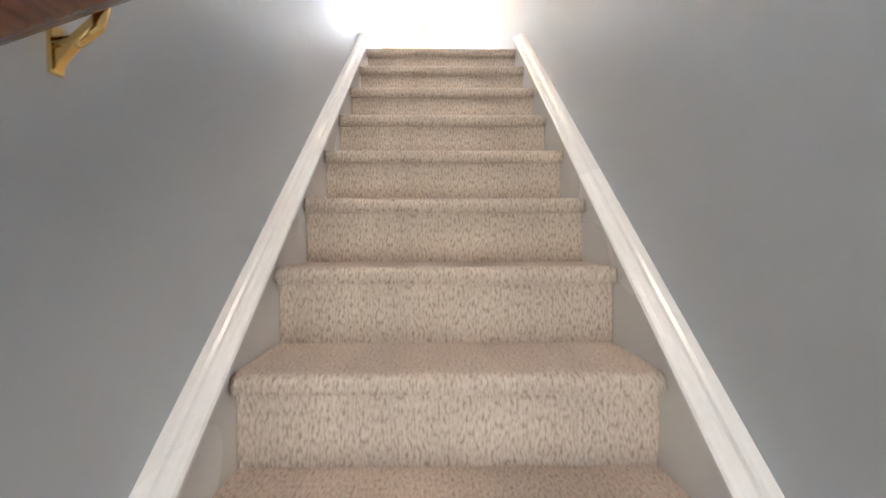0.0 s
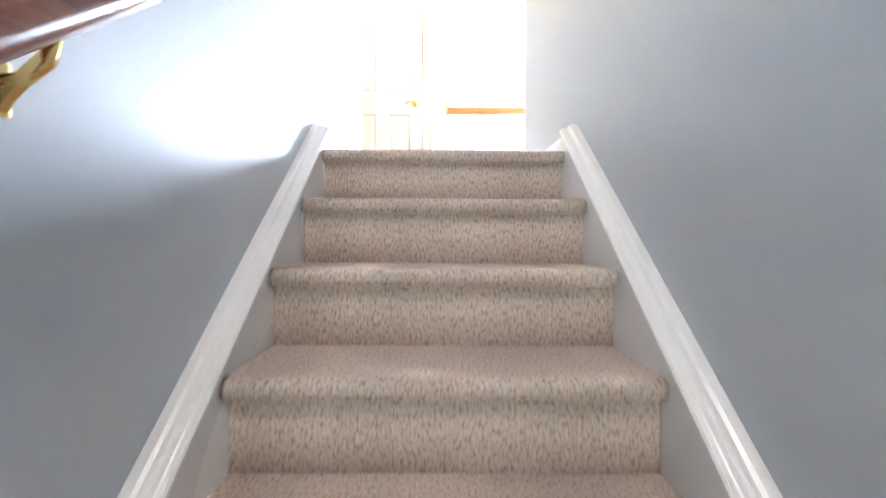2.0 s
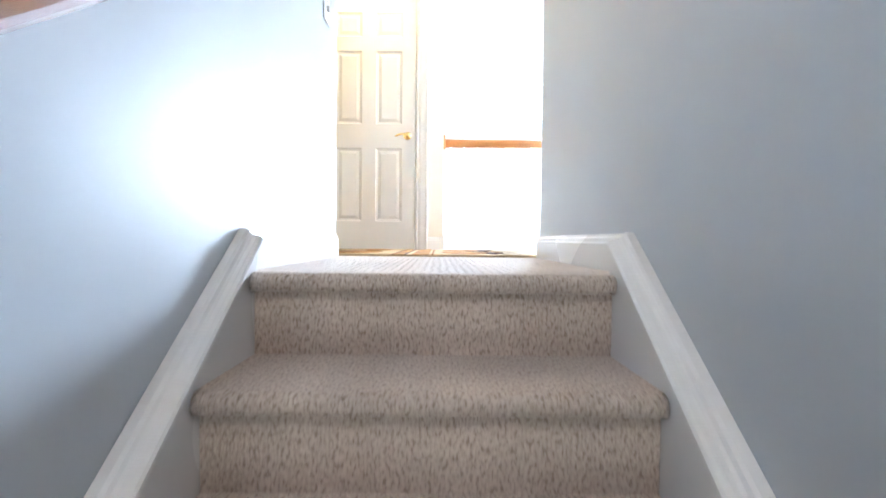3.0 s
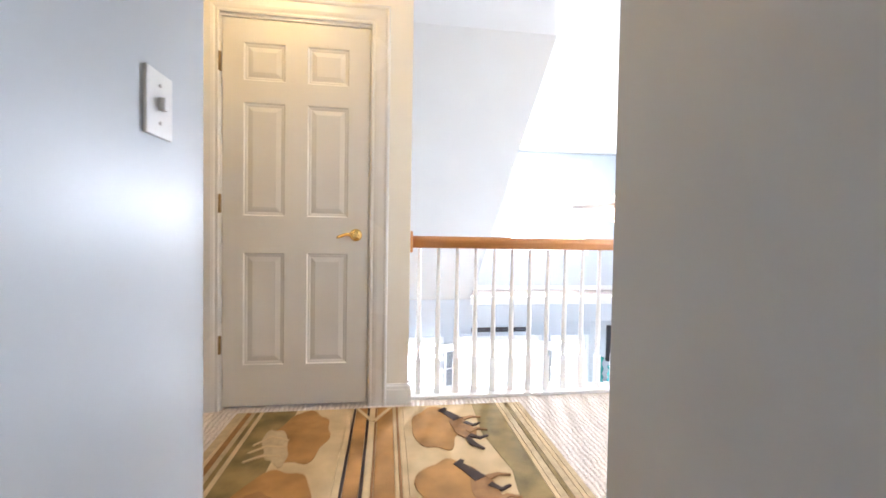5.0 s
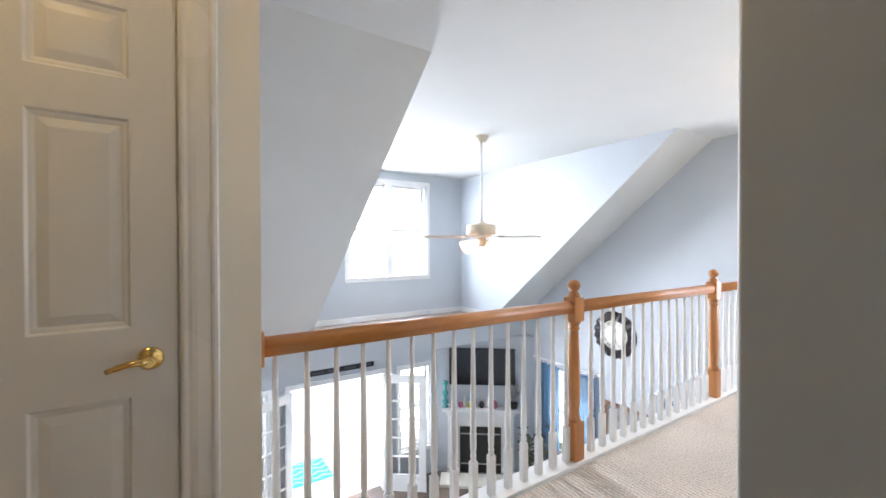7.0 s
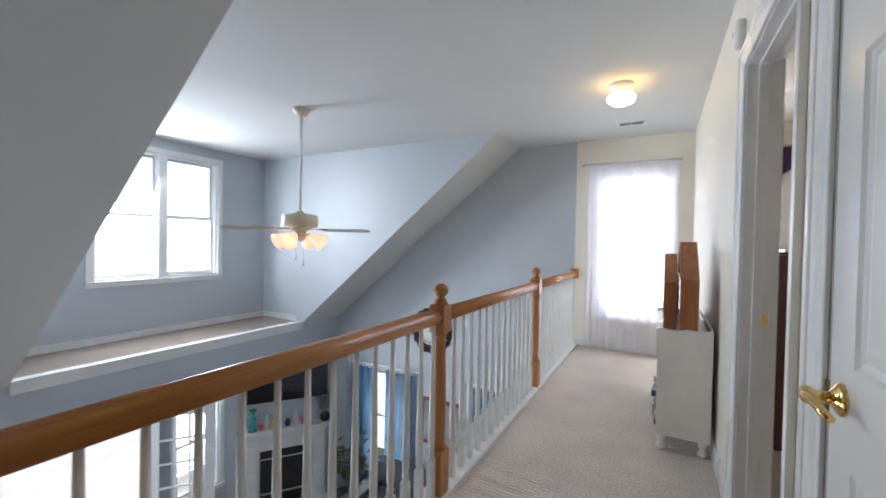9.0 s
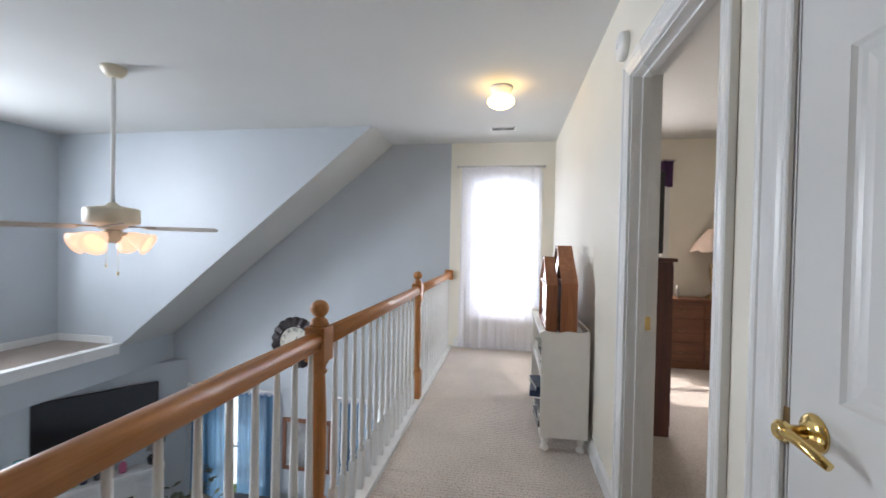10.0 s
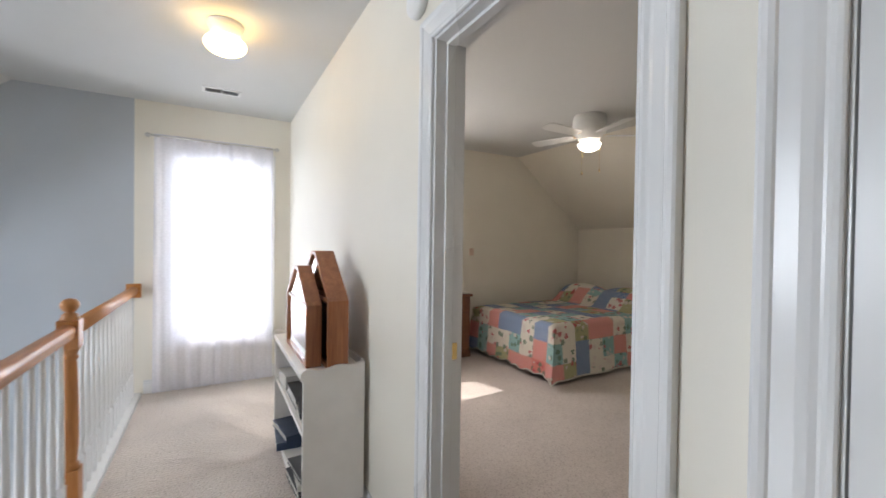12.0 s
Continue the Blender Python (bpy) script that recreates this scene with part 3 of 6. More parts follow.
# ---- trim ----


def baseboard(name, runs, label="white painted baseboard"):
    """Runs of (a, b, normal): a board 11 cm high with a thinner moulded top."""
    bm = bmesh.new()
    for (x0, y0), (x1, y1), (nx, ny) in runs:
        profile = [(0.0, 0.0), (0.015, 0.0), (0.015, 0.084), (0.012, 0.090), (0.010, 0.102), (0.006, 0.107), (0.004, 0.115), (0.0, 0.115)]
        rings = [[bm.verts.new((x + nx * d, y + ny * d, z)) for d, z in profile] for x, y in ((x0, y0), (x1, y1))]
        for k in range(8):
            bm.faces.new((rings[0][k], rings[0][(k + 1) % 8], rings[1][(k + 1) % 8], rings[1][k]))
        bm.faces.new(rings[0])
        bm.faces.new(list(reversed(rings[1])))
    return setting(name, bm, TRIM, label, "baseboard")


baseboard("baseboard_passage_west", [((WALL_L, 0.080), (WALL_L, SOUTH), (1, 0))])
baseboard("baseboard_passage_east", [((WALL_R, 0.080), (WALL_R, SOUTH), (-1, 0))])
baseboard("baseboard_hall_south", [((WALL_R - 0.014, SOUTH), (0.445, SOUTH), (0, 1)), ((1.061, SOUTH), (1.167, SOUTH), (0, 1)), ((2.115, SOUTH), (END_X, SOUTH), (0, 1))])
baseboard("baseboard_hall_end", [((END_X, SOUTH + 0.016), (END_X, RAIL_Y - 0.07), (-1, 0))])
baseboard("baseboard_door_wall", [((-2.6, DOOR_Y), (-1.168, DOOR_Y), (0, -1)), ((-0.209, DOOR_Y), (-0.075, DOOR_Y), (0, -1))])
bm = bmesh.new()
for a, b in (((DX0, NORTH - 0.014, -0.012), (DX1, NORTH - 0.001, 0.075)), ((DX1 - 0.012, SL_Y1 + 0.09, -0.012), (DX1 - 0.001, NORTH - 0.015, 0.075))):
    add_box(bm, a, b, 0.003)
setting("baseboard_dormer", bm, TRIM, "white painted baseboard on the dormer ledge", "baseboard")
baseboard("baseboard_bedroom", [((END_X, -3.05), (END_X, SOUTH - T), (-1, 0)), ((0.6, -3.05), (END_X - 0.016, -3.05), (0, 1))])


def casing(name, axis, face, out, u0, u1, top, label="moulded white door casing", w=0.092):
    """A door's casing on one face of a wall: two legs and a head of one moulding, mitred at the corners."""
    frame_thing = thing(name, ((u0 + u1) / 2, face, 0.0), label, "door casing", kind="structure")
    profile = [(0.0, 0.001), (0.0, 0.009), (0.003, 0.0115), (0.009, 0.0125), (0.015, 0.0105), (0.019, 0.0105), (0.027, 0.0135), (0.040, 0.016), (w - 0.028, 0.0175),
               (w - 0.023, 0.018), (w - 0.020, 0.0215), (w - 0.013, 0.024), (w - 0.005, 0.0235), (w, 0.020), (w, 0.001)]
    corners = {"left": lambda o: (u0 - o, top + o), "right": lambda o: (u1 + o, top + o)}
    runs = [("leg", lambda o: (u0 - o, 0.0), corners["left"]), ("leg", lambda o: (u1 + o, 0.0), corners["right"]), ("head", corners["left"], corners["right"])]
    for kind, start, end in runs:
        bm = bmesh.new()
        rings = [[bm.verts.new((f(o)[0], face + out * d, f(o)[1])) for o, d in profile] for f in (start, end)]
        n = len(profile)
        for k in range(n):
            bm.faces.new((rings[0][k], rings[0][(k + 1) % n], rings[1][(k + 1) % n], rings[1][k]))
        bm.faces.new(rings[0])
        bm.faces.new(list(reversed(rings[1])))
        part(kind, bm, TRIM, frame_thing)
    return frame_thing


def jamb(name, u0, u1, top, y0, y1, stop):
    """The lining of a doorway in a wall across y, with its stop."""
    lining = thing(name, ((u0 + u1) / 2, (y0 + y1) / 2, 0.0), "white painted door jamb", "door jamb", kind="structure")
    for a, b in (((u0, y0, 0), (u0 + 0.018, y1, top - 0.018)), ((u1 - 0.018, y0, 0), (u1, y1, top - 0.018)), ((u0, y0, top - 0.018), (u1, y1, top))):
        part("lining_board", boxes((a, b), bevel=0.001), TRIM, lining)
    for a, b in (((u0 + 0.018, stop, 0), (u0 + 0.03, stop + 0.035, top - 0.0305)), ((u1 - 0.03, stop, 0), (u1 - 0.018, stop + 0.035, top - 0.0305)), ((u0 + 0.018, stop, top - 0.03), (u1 - 0.018, stop + 0.035, top - 0.018))):
        part("door_stop", boxes((a, b), bevel=0.002), TRIM, lining)
    return lining


casing("casing_door_1", "y", DOOR_Y, -1, DOOR_1[0] + 0.014, DOOR_1[1] - 0.014, 2.046, w=0.098)
jamb("jamb_door_1", DOOR_1[0] + 0.001, DOOR_1[1] - 0.001, 2.049, DOOR_Y + 0.001, DOOR_Y + T, DOOR_Y + 0.045)
casing("casing_closet", "y", SOUTH, 1, CLOSET[0] + 0.014, CLOSET[1] - 0.014, 2.046, w=0.088)
jamb("jamb_closet", CLOSET[0] + 0.001, CLOSET[1] - 0.001, 2.049, SOUTH - T, SOUTH - 0.001, SOUTH - 0.08)
casing("casing_bedroom", "y", SOUTH, 1, BED_DOOR[0] + 0.006, BED_DOOR[1] - 0.006, 2.05, w=0.075)
casing("casing_bedroom_inside", "y", SOUTH - T, -1, BED_DOOR[0] + 0.006, BED_DOOR[1] - 0.006, 2.05, w=0.075)
jamb("jamb_bedroom", BED_DOOR[0] + 0.001, BED_DOOR[1] - 0.001, 2.059, SOUTH - T + 0.001, SOUTH - 0.001, SOUTH - 0.075)
part("strike_plate", boxes(((BED_DOOR[1] - 0.0225, 1.0, 0.915), (BED_DOOR[1] - 0.019, 1.045, 0.975)), bevel=0.001), BRASS, bpy.data.objects["jamb_bedroom"], "brass strike plate")

# ---- stairs ----


def step_mesh(depth):
    """One carpeted step: a tread with a rounded nosing over a set-back riser."""
    x0, x1 = WALL_L + 0.051, WALL_R - 0.066
    r, lip = 0.022, 0.030
    side = [(0.0 + r - r * math.cos(a), -r + r * math.sin(a)) for a in [math.pi / 2 * k / 4 for k in range(5)]]
    outline = [(depth, 0.0)] + [(y, z) for y, z in reversed(side)]
    outline += [(0.0, -0.034), (0.006, -0.046), (0.017, -0.051), (lip, -0.052), (lip + 0.002, -RISE - 0.003), (depth, -RISE - 0.003)]
    bm = bmesh.new()
    n = 10
    rows = []
    for k in range(n + 1):
        x = x0 + (x1 - x0) * k / n
        rows.append([bm.verts.new((x, y, z)) for y, z in outline])
    for p, q in zip(rows, rows[1:]):
        for j in range(len(outline)):
            f = bm.faces.new((p[j], q[j], q[(j + 1) % len(outline)], p[(j + 1) % len(outline)]))
            f.smooth = 0 < j < 8
    bm.faces.new(rows[0])
    bm.faces.new(list(reversed(rows[-1])))
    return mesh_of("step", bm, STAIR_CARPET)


stairs = thing("stairs", (-0.1, NOSE_Y - 13 * GO, LOW), "straight flight of beige carpeted steps between white skirt boards", "stairs", kind="structure")
mesh = step_mesh(GO + 0.05)
top_mesh = step_mesh(0.0335)
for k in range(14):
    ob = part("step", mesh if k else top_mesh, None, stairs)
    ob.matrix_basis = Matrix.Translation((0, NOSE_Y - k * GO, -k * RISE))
slope = RISE / GO


def skirt_board(x0, x1, cap, name_label):
    """The sloped board beside the steps, with a moulded cap along its top. cap: from the wall outwards."""
    bm = bmesh.new()
    y0, y1 = NOSE_Y - 13.3 * GO, 0.080
    z = lambda y, d: slope * (y - NOSE_Y) + d
    lo, hi = sorted((x0, x1))
    add_prism(bm, [(y0, z(y0, -0.33)), (y1, z(y1, -0.33)), (y1, z(y1, 0.029)), (y0, z(y0, 0.029))], "x", lo, hi)
    board = part("skirt_board", bm, TRIM, stairs, name_label)
    bm = bmesh.new()
    c0, w = cap[0], cap[1] - cap[0]
    profile = [(0.0, 0.030), (0.0, 0.072), (0.30, 0.072), (0.42, 0.068), (0.50, 0.060), (0.60, 0.055), (0.74, 0.054), (0.80, 0.052), (0.92, 0.050), (0.99, 0.044), (1.0, 0.036), (0.95, 0.030)]
    rings = [[bm.verts.new((c0 + w * u, y, z(y, d))) for u, d in profile] for y in (y0, y1)]
    n = len(profile)
    for k in range(n):
        bm.faces.new((rings[0][k], rings[0][(k + 1) % n], rings[1][(k + 1) % n], rings[1][k]))
    bm.faces.new(rings[0])
    bm.faces.new(list(reversed(rings[1])))
    part("cap_moulding", bm, TRIM, board)


skirt_board(WALL_L + 0.001, WALL_L + 0.050, (WALL_L + 0.001, WALL_L + 0.066), "white painted skirt board with a moulded cap")
skirt_board(WALL_R - 0.065, WALL_R - 0.001, (WALL_R - 0.001, WALL_R - 0.074), "white painted skirt board with a moulded cap")

# ---- handrail on the stair wall ----
rail_z = lambda y: 0.85 * (y + 1.418) - 0.375
HR_X = WALL_L + 0.065
handrail = thing("stair_handrail", (HR_X, -2.0, rail_z(-2.0)), "dark red-brown wooden handrail on brass wall brackets", "handrail")
bm = bmesh.new()
add_tube(bm, [(HR_X, y, rail_z(y)) for y in (-3.4, -2.6, -1.8, -1.0, -0.40)], 0.030, 16)
part("rail", bm, CHERRY_RAIL, handrail)
for y in (-2.98, -2.04, -1.09):
    bm = bmesh.new()
    z = rail_z(y)
    add_box(bm, (WALL_L + 0.0005, y - 0.010, z - 0.125), (WALL_L + 0.006, y + 0.010, z - 0.060), 0.002)
    add_prism(bm, [(WALL_L + 0.005, z - 0.122), (WALL_L + 0.014, z - 0.106), (HR_X - 0.006, z - 0.058), (HR_X - 0.004, z - 0.046), (WALL_L + 0.024, z - 0.078), (WALL_L + 0.005, z - 0.086)], "y", y - 0.006, y + 0.006)
    add_tube(bm, [(WALL_L + 0.006, y, z - 0.085), (WALL_L + 0.035, y, z - 0.080), (HR_X - 0.006, y, z - 0.062), (HR_X, y, z - 0.034)], [0.010, 0.008, 0.008, 0.010], 12)
    add_prism(bm, [(y - 0.04, rail_z(y - 0.04) - 0.033), (y + 0.04, rail_z(y + 0.04) - 0.033), (y + 0.04, rail_z(y + 0.04) - 0.028), (y - 0.04, rail_z(y - 0.04) - 0.028)], "x", HR_X - 0.012, HR_X + 0.012)
    part("bracket", bm, BRASS, handrail, "polished brass handrail bracket")

# ---- doors ----


def lever_set(parent, x, y, z, out, along, m=None):
    """A brass lever: a rose, a neck and a curved grip that runs along +x or -x."""
    bm = bmesh.new()
    turn = pose(0, 0, 0, -90 * out, 0, 0)
    add_lathe(bm, [(0.033, 0.0), (0.033, 0.003), (0.030, 0.007), (0.024, 0.010), (0.019, 0.012), (0.014, 0.018)], (x, y, z), 28, m=turn)
    rose = part("rose", bm, BRASS, parent, "polished brass rose")
    bm = bmesh.new()
    add_lathe(bm, [(0.012, 0.012), (0.011, 0.038), (0.017, 0.046), (0.018, 0.056), (0.012, 0.062)], (x, y, z), 20, m=turn)
    pts = [(x + along * d, y + out * (0.052 + h), z + v) for d, h, v in ((0.0, 0.0, 0.0), (0.022, 0.004, 0.003), (0.048, 0.003, 0.002), (0.074, -0.003, -0.006), (0.094, -0.010, -0.014))]
    add_tube(bm, pts, [0.010, 0.0095, 0.0085, 0.0085, 0.007], 14)
    part("lever", bm, BRASS, parent, "polished brass lever handle")
    return rose


def panel_door(name, u0, u1, z0, z1, face, out, cols, rows, label, hinge, lever_x, lever_z, hinge_z=()):
    """A moulded six-panel door across y. out: the side that is seen. cols and rows: the panels' edges."""
    door = thing(name, ((u0 + u1) / 2, face, z0), label, "door", kind="structure")
    thick = 0.035
    holes = [(a, b, c, d) for a, b in cols for c, d in rows]
    part("stiles_and_rails", panel("y", face, face - out * thick, u0, u1, z0, z1, holes=holes), DOORPAINT, door)
    for a, b, c, d in holes:
        bm = bmesh.new()
        f = lambda k: face - out * k
        loops = [(0.0, 0.0005), (0.006, 0.006), (0.013, 0.007), (0.020, 0.0095), (0.045, 0.0030), (0.047, 0.003)]
        rings = [[bm.verts.new((x, f(k), z)) for x, z in ((a + i, c + i), (b - i, c + i), (b - i, d - i), (a + i, d - i))] for i, k in loops]
        for p, q in zip(rings, rings[1:]):
            for j in range(4):
                bm.faces.new((p[j], p[(j + 1) % 4], q[(j + 1) % 4], q[j]))
        bm.faces.new(rings[-1])
        back = [bm.verts.new((x, f(thick - 0.001), z)) for x, z in ((a, c), (b, c), (b, d), (a, d))]
        for j in range(4):
            bm.faces.new((rings[0][j], back[j], back[(j + 1) % 4], rings[0][(j + 1) % 4]))
        bm.faces.new(list(reversed(back)))
        part("panel", bm, DOORPAINT, door)
    lever_set(door, lever_x, face, lever_z, out, -1 if hinge < lever_x else 1)
    for z in hinge_z:
        bm = bmesh.new()
        add_lathe(bm, [(0.0065, 0.0), (0.0065, 0.095)], (hinge, face + out * 0.016, z), 10)
        add_box(bm, (hinge - 0.003, face, z + 0.002), (hinge + 0.003, face + out * 0.014, z + 0.093))
        part("hinge", bm, DULL_BRASS, door, "dull bronze hinge")
    return door


panel_door("door_1", -1.060, -0.317, 0.018, 2.026, DOOR_Y + 0.006, -1, [(-0.957, -0.752), (-0.638, -0.427)], [(0.235, 0.826), (1.02, 1.603), (1.715, 1.908)],
           "closed white six-panel door with a brass lever", -1.066, -0.383, 0.927, (0.30, 1.03, 1.75))
panel_door("door_2", 0.557, 0.964, 0.018, 2.026, SOUTH - 0.002, 1, [(0.665, 0.853)], [(0.235, 0.845), (1.035, 1.61), (1.72, 1.91)],
           "closed narrow white closet door with a brass lever", 0.552, 0.901, 0.966, (0.30, 1.03, 1.75))
part("latch_plate", boxes(((0.9645, SOUTH - 0.030, 0.915), (0.9665, SOUTH + 0.002, 0.985)), ((0.9665, SOUTH + 0.0005, 0.915), (0.976, SOUTH + 0.004, 0.985)), bevel=0.0008), DULL_BRASS, bpy.data.objects["door_2"], "dull brass latch plate")
door = thing("door_3", (1.27, 0.6, 0.0), "white bedroom door standing open against the wall", "door", kind="structure")
part("leaf", boxes(((1.262, 0.20, 0.018), (1.297, 0.972, 2.04)), bevel=0.002), DOORPAINT, door)

# ---- balustrade along the hall ----
railing = thing("balustrade", (2.5, RAIL_Y, 0.0), "honey oak handrail on white turned balusters along the landing", "railing")
NEWELS = (1.59, 3.315)
# handrail profile, in (y, z) about the rail's middle
PROFILE = [(-0.020, -0.034), (-0.028, -0.026), (-0.028, -0.012), (-0.033, -0.004), (-0.034, 0.010), (-0.028, 0.024), (-0.014, 0.033), (0.0, 0.035)]
PROFILE += [(-y, z) for y, z in reversed(PROFILE[:-1])]
for a, b in ((-0.076, NEWELS[0] - 0.04), (NEWELS[0] + 0.04, NEWELS[1] - 0.04), (NEWELS[1] + 0.04, END_X - 0.018)):
    bm = bmesh.new()
    add_prism(bm, [(RAIL_Y + y, 0.895 + z) for y, z in PROFILE], "x", a, b, smooth=True)
    part("handrail", bm, OAK, railing, "honey oak handrail")
for x, s in ((-0.0895, 1), (END_X - 0.0005, -1)):
    part("rosette", boxes(((x, RAIL_Y - 0.052, 0.835), (x + s * 0.018, RAIL_Y + 0.052, 0.955)), bevel=0.005), OAK_UP, railing, "oak wall rosette")
part("base_plate", boxes(((-0.088, RAIL_Y - 0.055, -0.003), (END_X - 0.001, RAIL_Y + 0.075, 0.016)), bevel=0.004), BALUSTER_PAINT, railing)


def newel_mesh():
    bm = bmesh.new()
    add_box(bm, (-0.041, -0.041, 0.016), (0.041, 0.041, 0.235), 0.004)
    add_lathe(bm, [(0.040, 0.235), (0.036, 0.246), (0.039, 0.256), (0.030, 0.266), (0.028, 0.276), (0.033, 0.34), (0.035, 0.46), (0.032, 0.62), (0.026, 0.745), (0.025, 0.757),
                   (0.033, 0.764), (0.034, 0.771), (0.027, 0.778), (0.029, 0.79), (0.038, 0.806), (0.040, 0.812)], (0, 0, 0), 24)
    add_box(bm, (-0.041, -0.041, 0.812), (0.041, 0.041, 0.948), 0.004)
    add_lathe(bm, [(0.036, 0.948), (0.038, 0.956), (0.030, 0.964), (0.034, 0.970), (0.022, 0.979), (0.017, 0.984), (0.026, 0.991), (0.034, 1.003), (0.037, 1.017), (0.034, 1.031), (0.024, 1.043), (0.010, 1.049), (0.001, 1.050)], (0, 0, 0), 24)
    return mesh_of("newel_post", bm, OAK_UP)


def baluster_mesh():
    bm = bmesh.new()
    add_box(bm, (-0.0165, -0.0165, 0.016), (0.0165, 0.0165, 0.215), 0.002)
    add_lathe(bm, [(0.0165, 0.215), (0.0125, 0.228), (0.0155, 0.238), (0.0155, 0.244), (0.0115, 0.252), (0.0150, 0.275), (0.0160, 0.32), (0.0128, 0.55), (0.0090, 0.862)], (0, 0, 0), 12)
    return mesh_of("baluster", bm, BALUSTER_PAINT)


mesh = newel_mesh()
for x in NEWELS:
    part("newel_post", mesh, None, railing, "turned honey oak newel post with a ball top").matrix_basis = Matrix.Translation((x, RAIL_Y, 0))
mesh = baluster_mesh()
k = 0
while -0.029 + 0.1108 * k < END_X - 0.03:
    x = -0.029 + 0.1108 * k
    k += 1
    if min(abs(x - n) for n in NEWELS) > 0.052:
        part("baluster", mesh, None, railing).matrix_basis = Matrix.Translation((x, RAIL_Y, 0))

# ---- windows ----


def sash_window(name, axis, face, out, u0, u1, z0, z1, units, label, grid=(1, 1), trim=0.07, sill=True, rail=0.5, blind=False):
    """A window in a wall's opening: casing, frame, two sashes to each unit, and panes. out: towards the outside."""
    win = thing(name, ((face, (u0 + u1) / 2, z0) if axis == "x" else ((u0 + u1) / 2, face, z0)), label, "window", kind="structure")

    def at(bm, a0, a1, b0, b1, d0, d1, bev=0.0):
        lo, hi = sorted((face + out * d0, face + out * d1))
        add_box(bm, (a0, lo, b0) if axis == "y" else (lo, a0, b0), (a1, hi, b1) if axis == "y" else (hi, a1, b1), bev)

    bm = bmesh.new()
    for a in ((u0 - trim, u0, z0 - trim, z1 + trim), (u1, u1 + trim, z0 - trim, z1 + trim), (u0, u1, z1, z1 + trim), (u0, u1, z0 - trim, z0)):
        at(bm, *a, -0.018, -0.001, 0.003)
    if sill:
        at(bm, u0 - trim - 0.01, u1 + trim + 0.01, z0 - 0.012, z0 + 0.008, -0.035, 0.03, 0.004)
    part("window_casing", bm, TRIM, win)
    bm = bmesh.new()
    for a in ((u0, u0 + 0.03, z0, z1), (u1 - 0.03, u1, z0, z1), (u0, u1, z1 - 0.03, z1), (u0, u1, z0, z0 + 0.03)):
        at(bm, *a, 0.012, 0.14)
    width = (u1 - u0) / units
    for k in range(1, units):
        at(bm, u0 + k * width - 0.055, u0 + k * width + 0.055, z0, z1, -0.012, 0.14)
    part("window_frame", bm, TRIM, win)
    zm = z0 + (z1 - z0) * rail
    for k in range(units):
        a0 = u0 + k * width + (0.03 if k == 0 else 0.042)
        a1 = u0 + (k + 1) * width - (0.03 if k == units - 1 else 0.042)
        for c0, c1, d in ((z0 + 0.03, zm + 0.02, 0.06), (zm - 0.02, z1 - 0.03, 0.095)):
            bm = bmesh.new()
            for a in ((a0, a0 + 0.035, c0, c1), (a1 - 0.035, a1, c0, c1), (a0 + 0.035, a1 - 0.035, c0, c0 + 0.045), (a0 + 0.035, a1 - 0.035, c1 - 0.035, c1)):
                at(bm, *a, d, d + 0.03, 0.003)
            for i in range(1, grid[0]):
                u = a0 + 0.035 + (a1 - a0 - 0.07) * i / grid[0]
                at(bm, u - 0.008, u + 0.008, c0 + 0.045, c1 - 0.035, d + 0.006, d + 0.024)
            for j in range(1, grid[1]):
                z = c0 + 0.045 + (c1 - c0 - 0.08) * j / grid[1]
                at(bm, a0 + 0.035, a1 - 0.035, z - 0.008, z + 0.008, d + 0.0065, d + 0.0235)
            sash = part("sash", bm, TRIM, win)
            bm = bmesh.new()
            at(bm, a0 + 0.036, a1 - 0.036, c0 + 0.046, c1 - 0.036, d + 0.012, d + 0.016)
            pane = part("pane", bm, GLASS, sash, "clear glass pane")
            pane.visible_shadow = False
    return win


sash_window("window_1", "y", NORTH, 1, *DORM_WIN, 2, "wide white dormer window of two double-hung sashes", trim=0.065)
sash_window("window_2", "x", END_X, 1, *HALL_WIN, 1, "tall white sash window behind a sheer curtain", trim=0.06)
sash_window("window_3", "x", END_X, 1, *BED_WIN, 1, "white bedroom sash window under a purple valance", trim=0.07)
sash_window("window_4", "y", NORTH, 1, *SIDE_WINS[0], 1, "narrow white window with small panes beside the patio door", grid=(3, 2), trim=0.07)
sash_window("window_5", "y", NORTH, 1, *SIDE_WINS[1], 1, "narrow white window with small panes beside the fireplace", grid=(3, 2), trim=0.07)
sash_window("window_6", "x", END_X, 1, *EAST_WINS[0], 1, "white living room window behind blue curtains", trim=0.07)
sash_window("window_7", "x", END_X, 1, *EAST_WINS[1], 1, "white living room window behind blue curtains", trim=0.07)

# ---- hall: lights, vent, detector, switch ----


def ceiling_light(at, label, glow=HALL_GLOW):
    lamp = thing("ceiling_light", at, label, "ceiling light", "flush ceiling lights of the hall")
    x, y, z = at
    bm = bmesh.new()
    add_lathe(bm, [(0.066, z - 0.076), (0.076, z - 0.072), (0.080, z - 0.034), (0.090, z - 0.022), (0.094, z - 0.006), (0.090, z)], (x, y, 0), 36)
    part("base_ring", bm, SWITCH, lamp, "white metal base ring")
    bm = bmesh.new()
    add_lathe(bm, [(0.003, z - 0.166), (0.034, z - 0.164), (0.063, z - 0.157), (0.088, z - 0.144), (0.103, z - 0.126), (0.107, z - 0.111), (0.102, z - 0.097), (0.088, z - 0.084), (0.068, z - 0.077)], (x, y, 0), 36)
    part("glass_bowl", bm, glow, lamp, "lit frosted glass bowl")
    return lamp


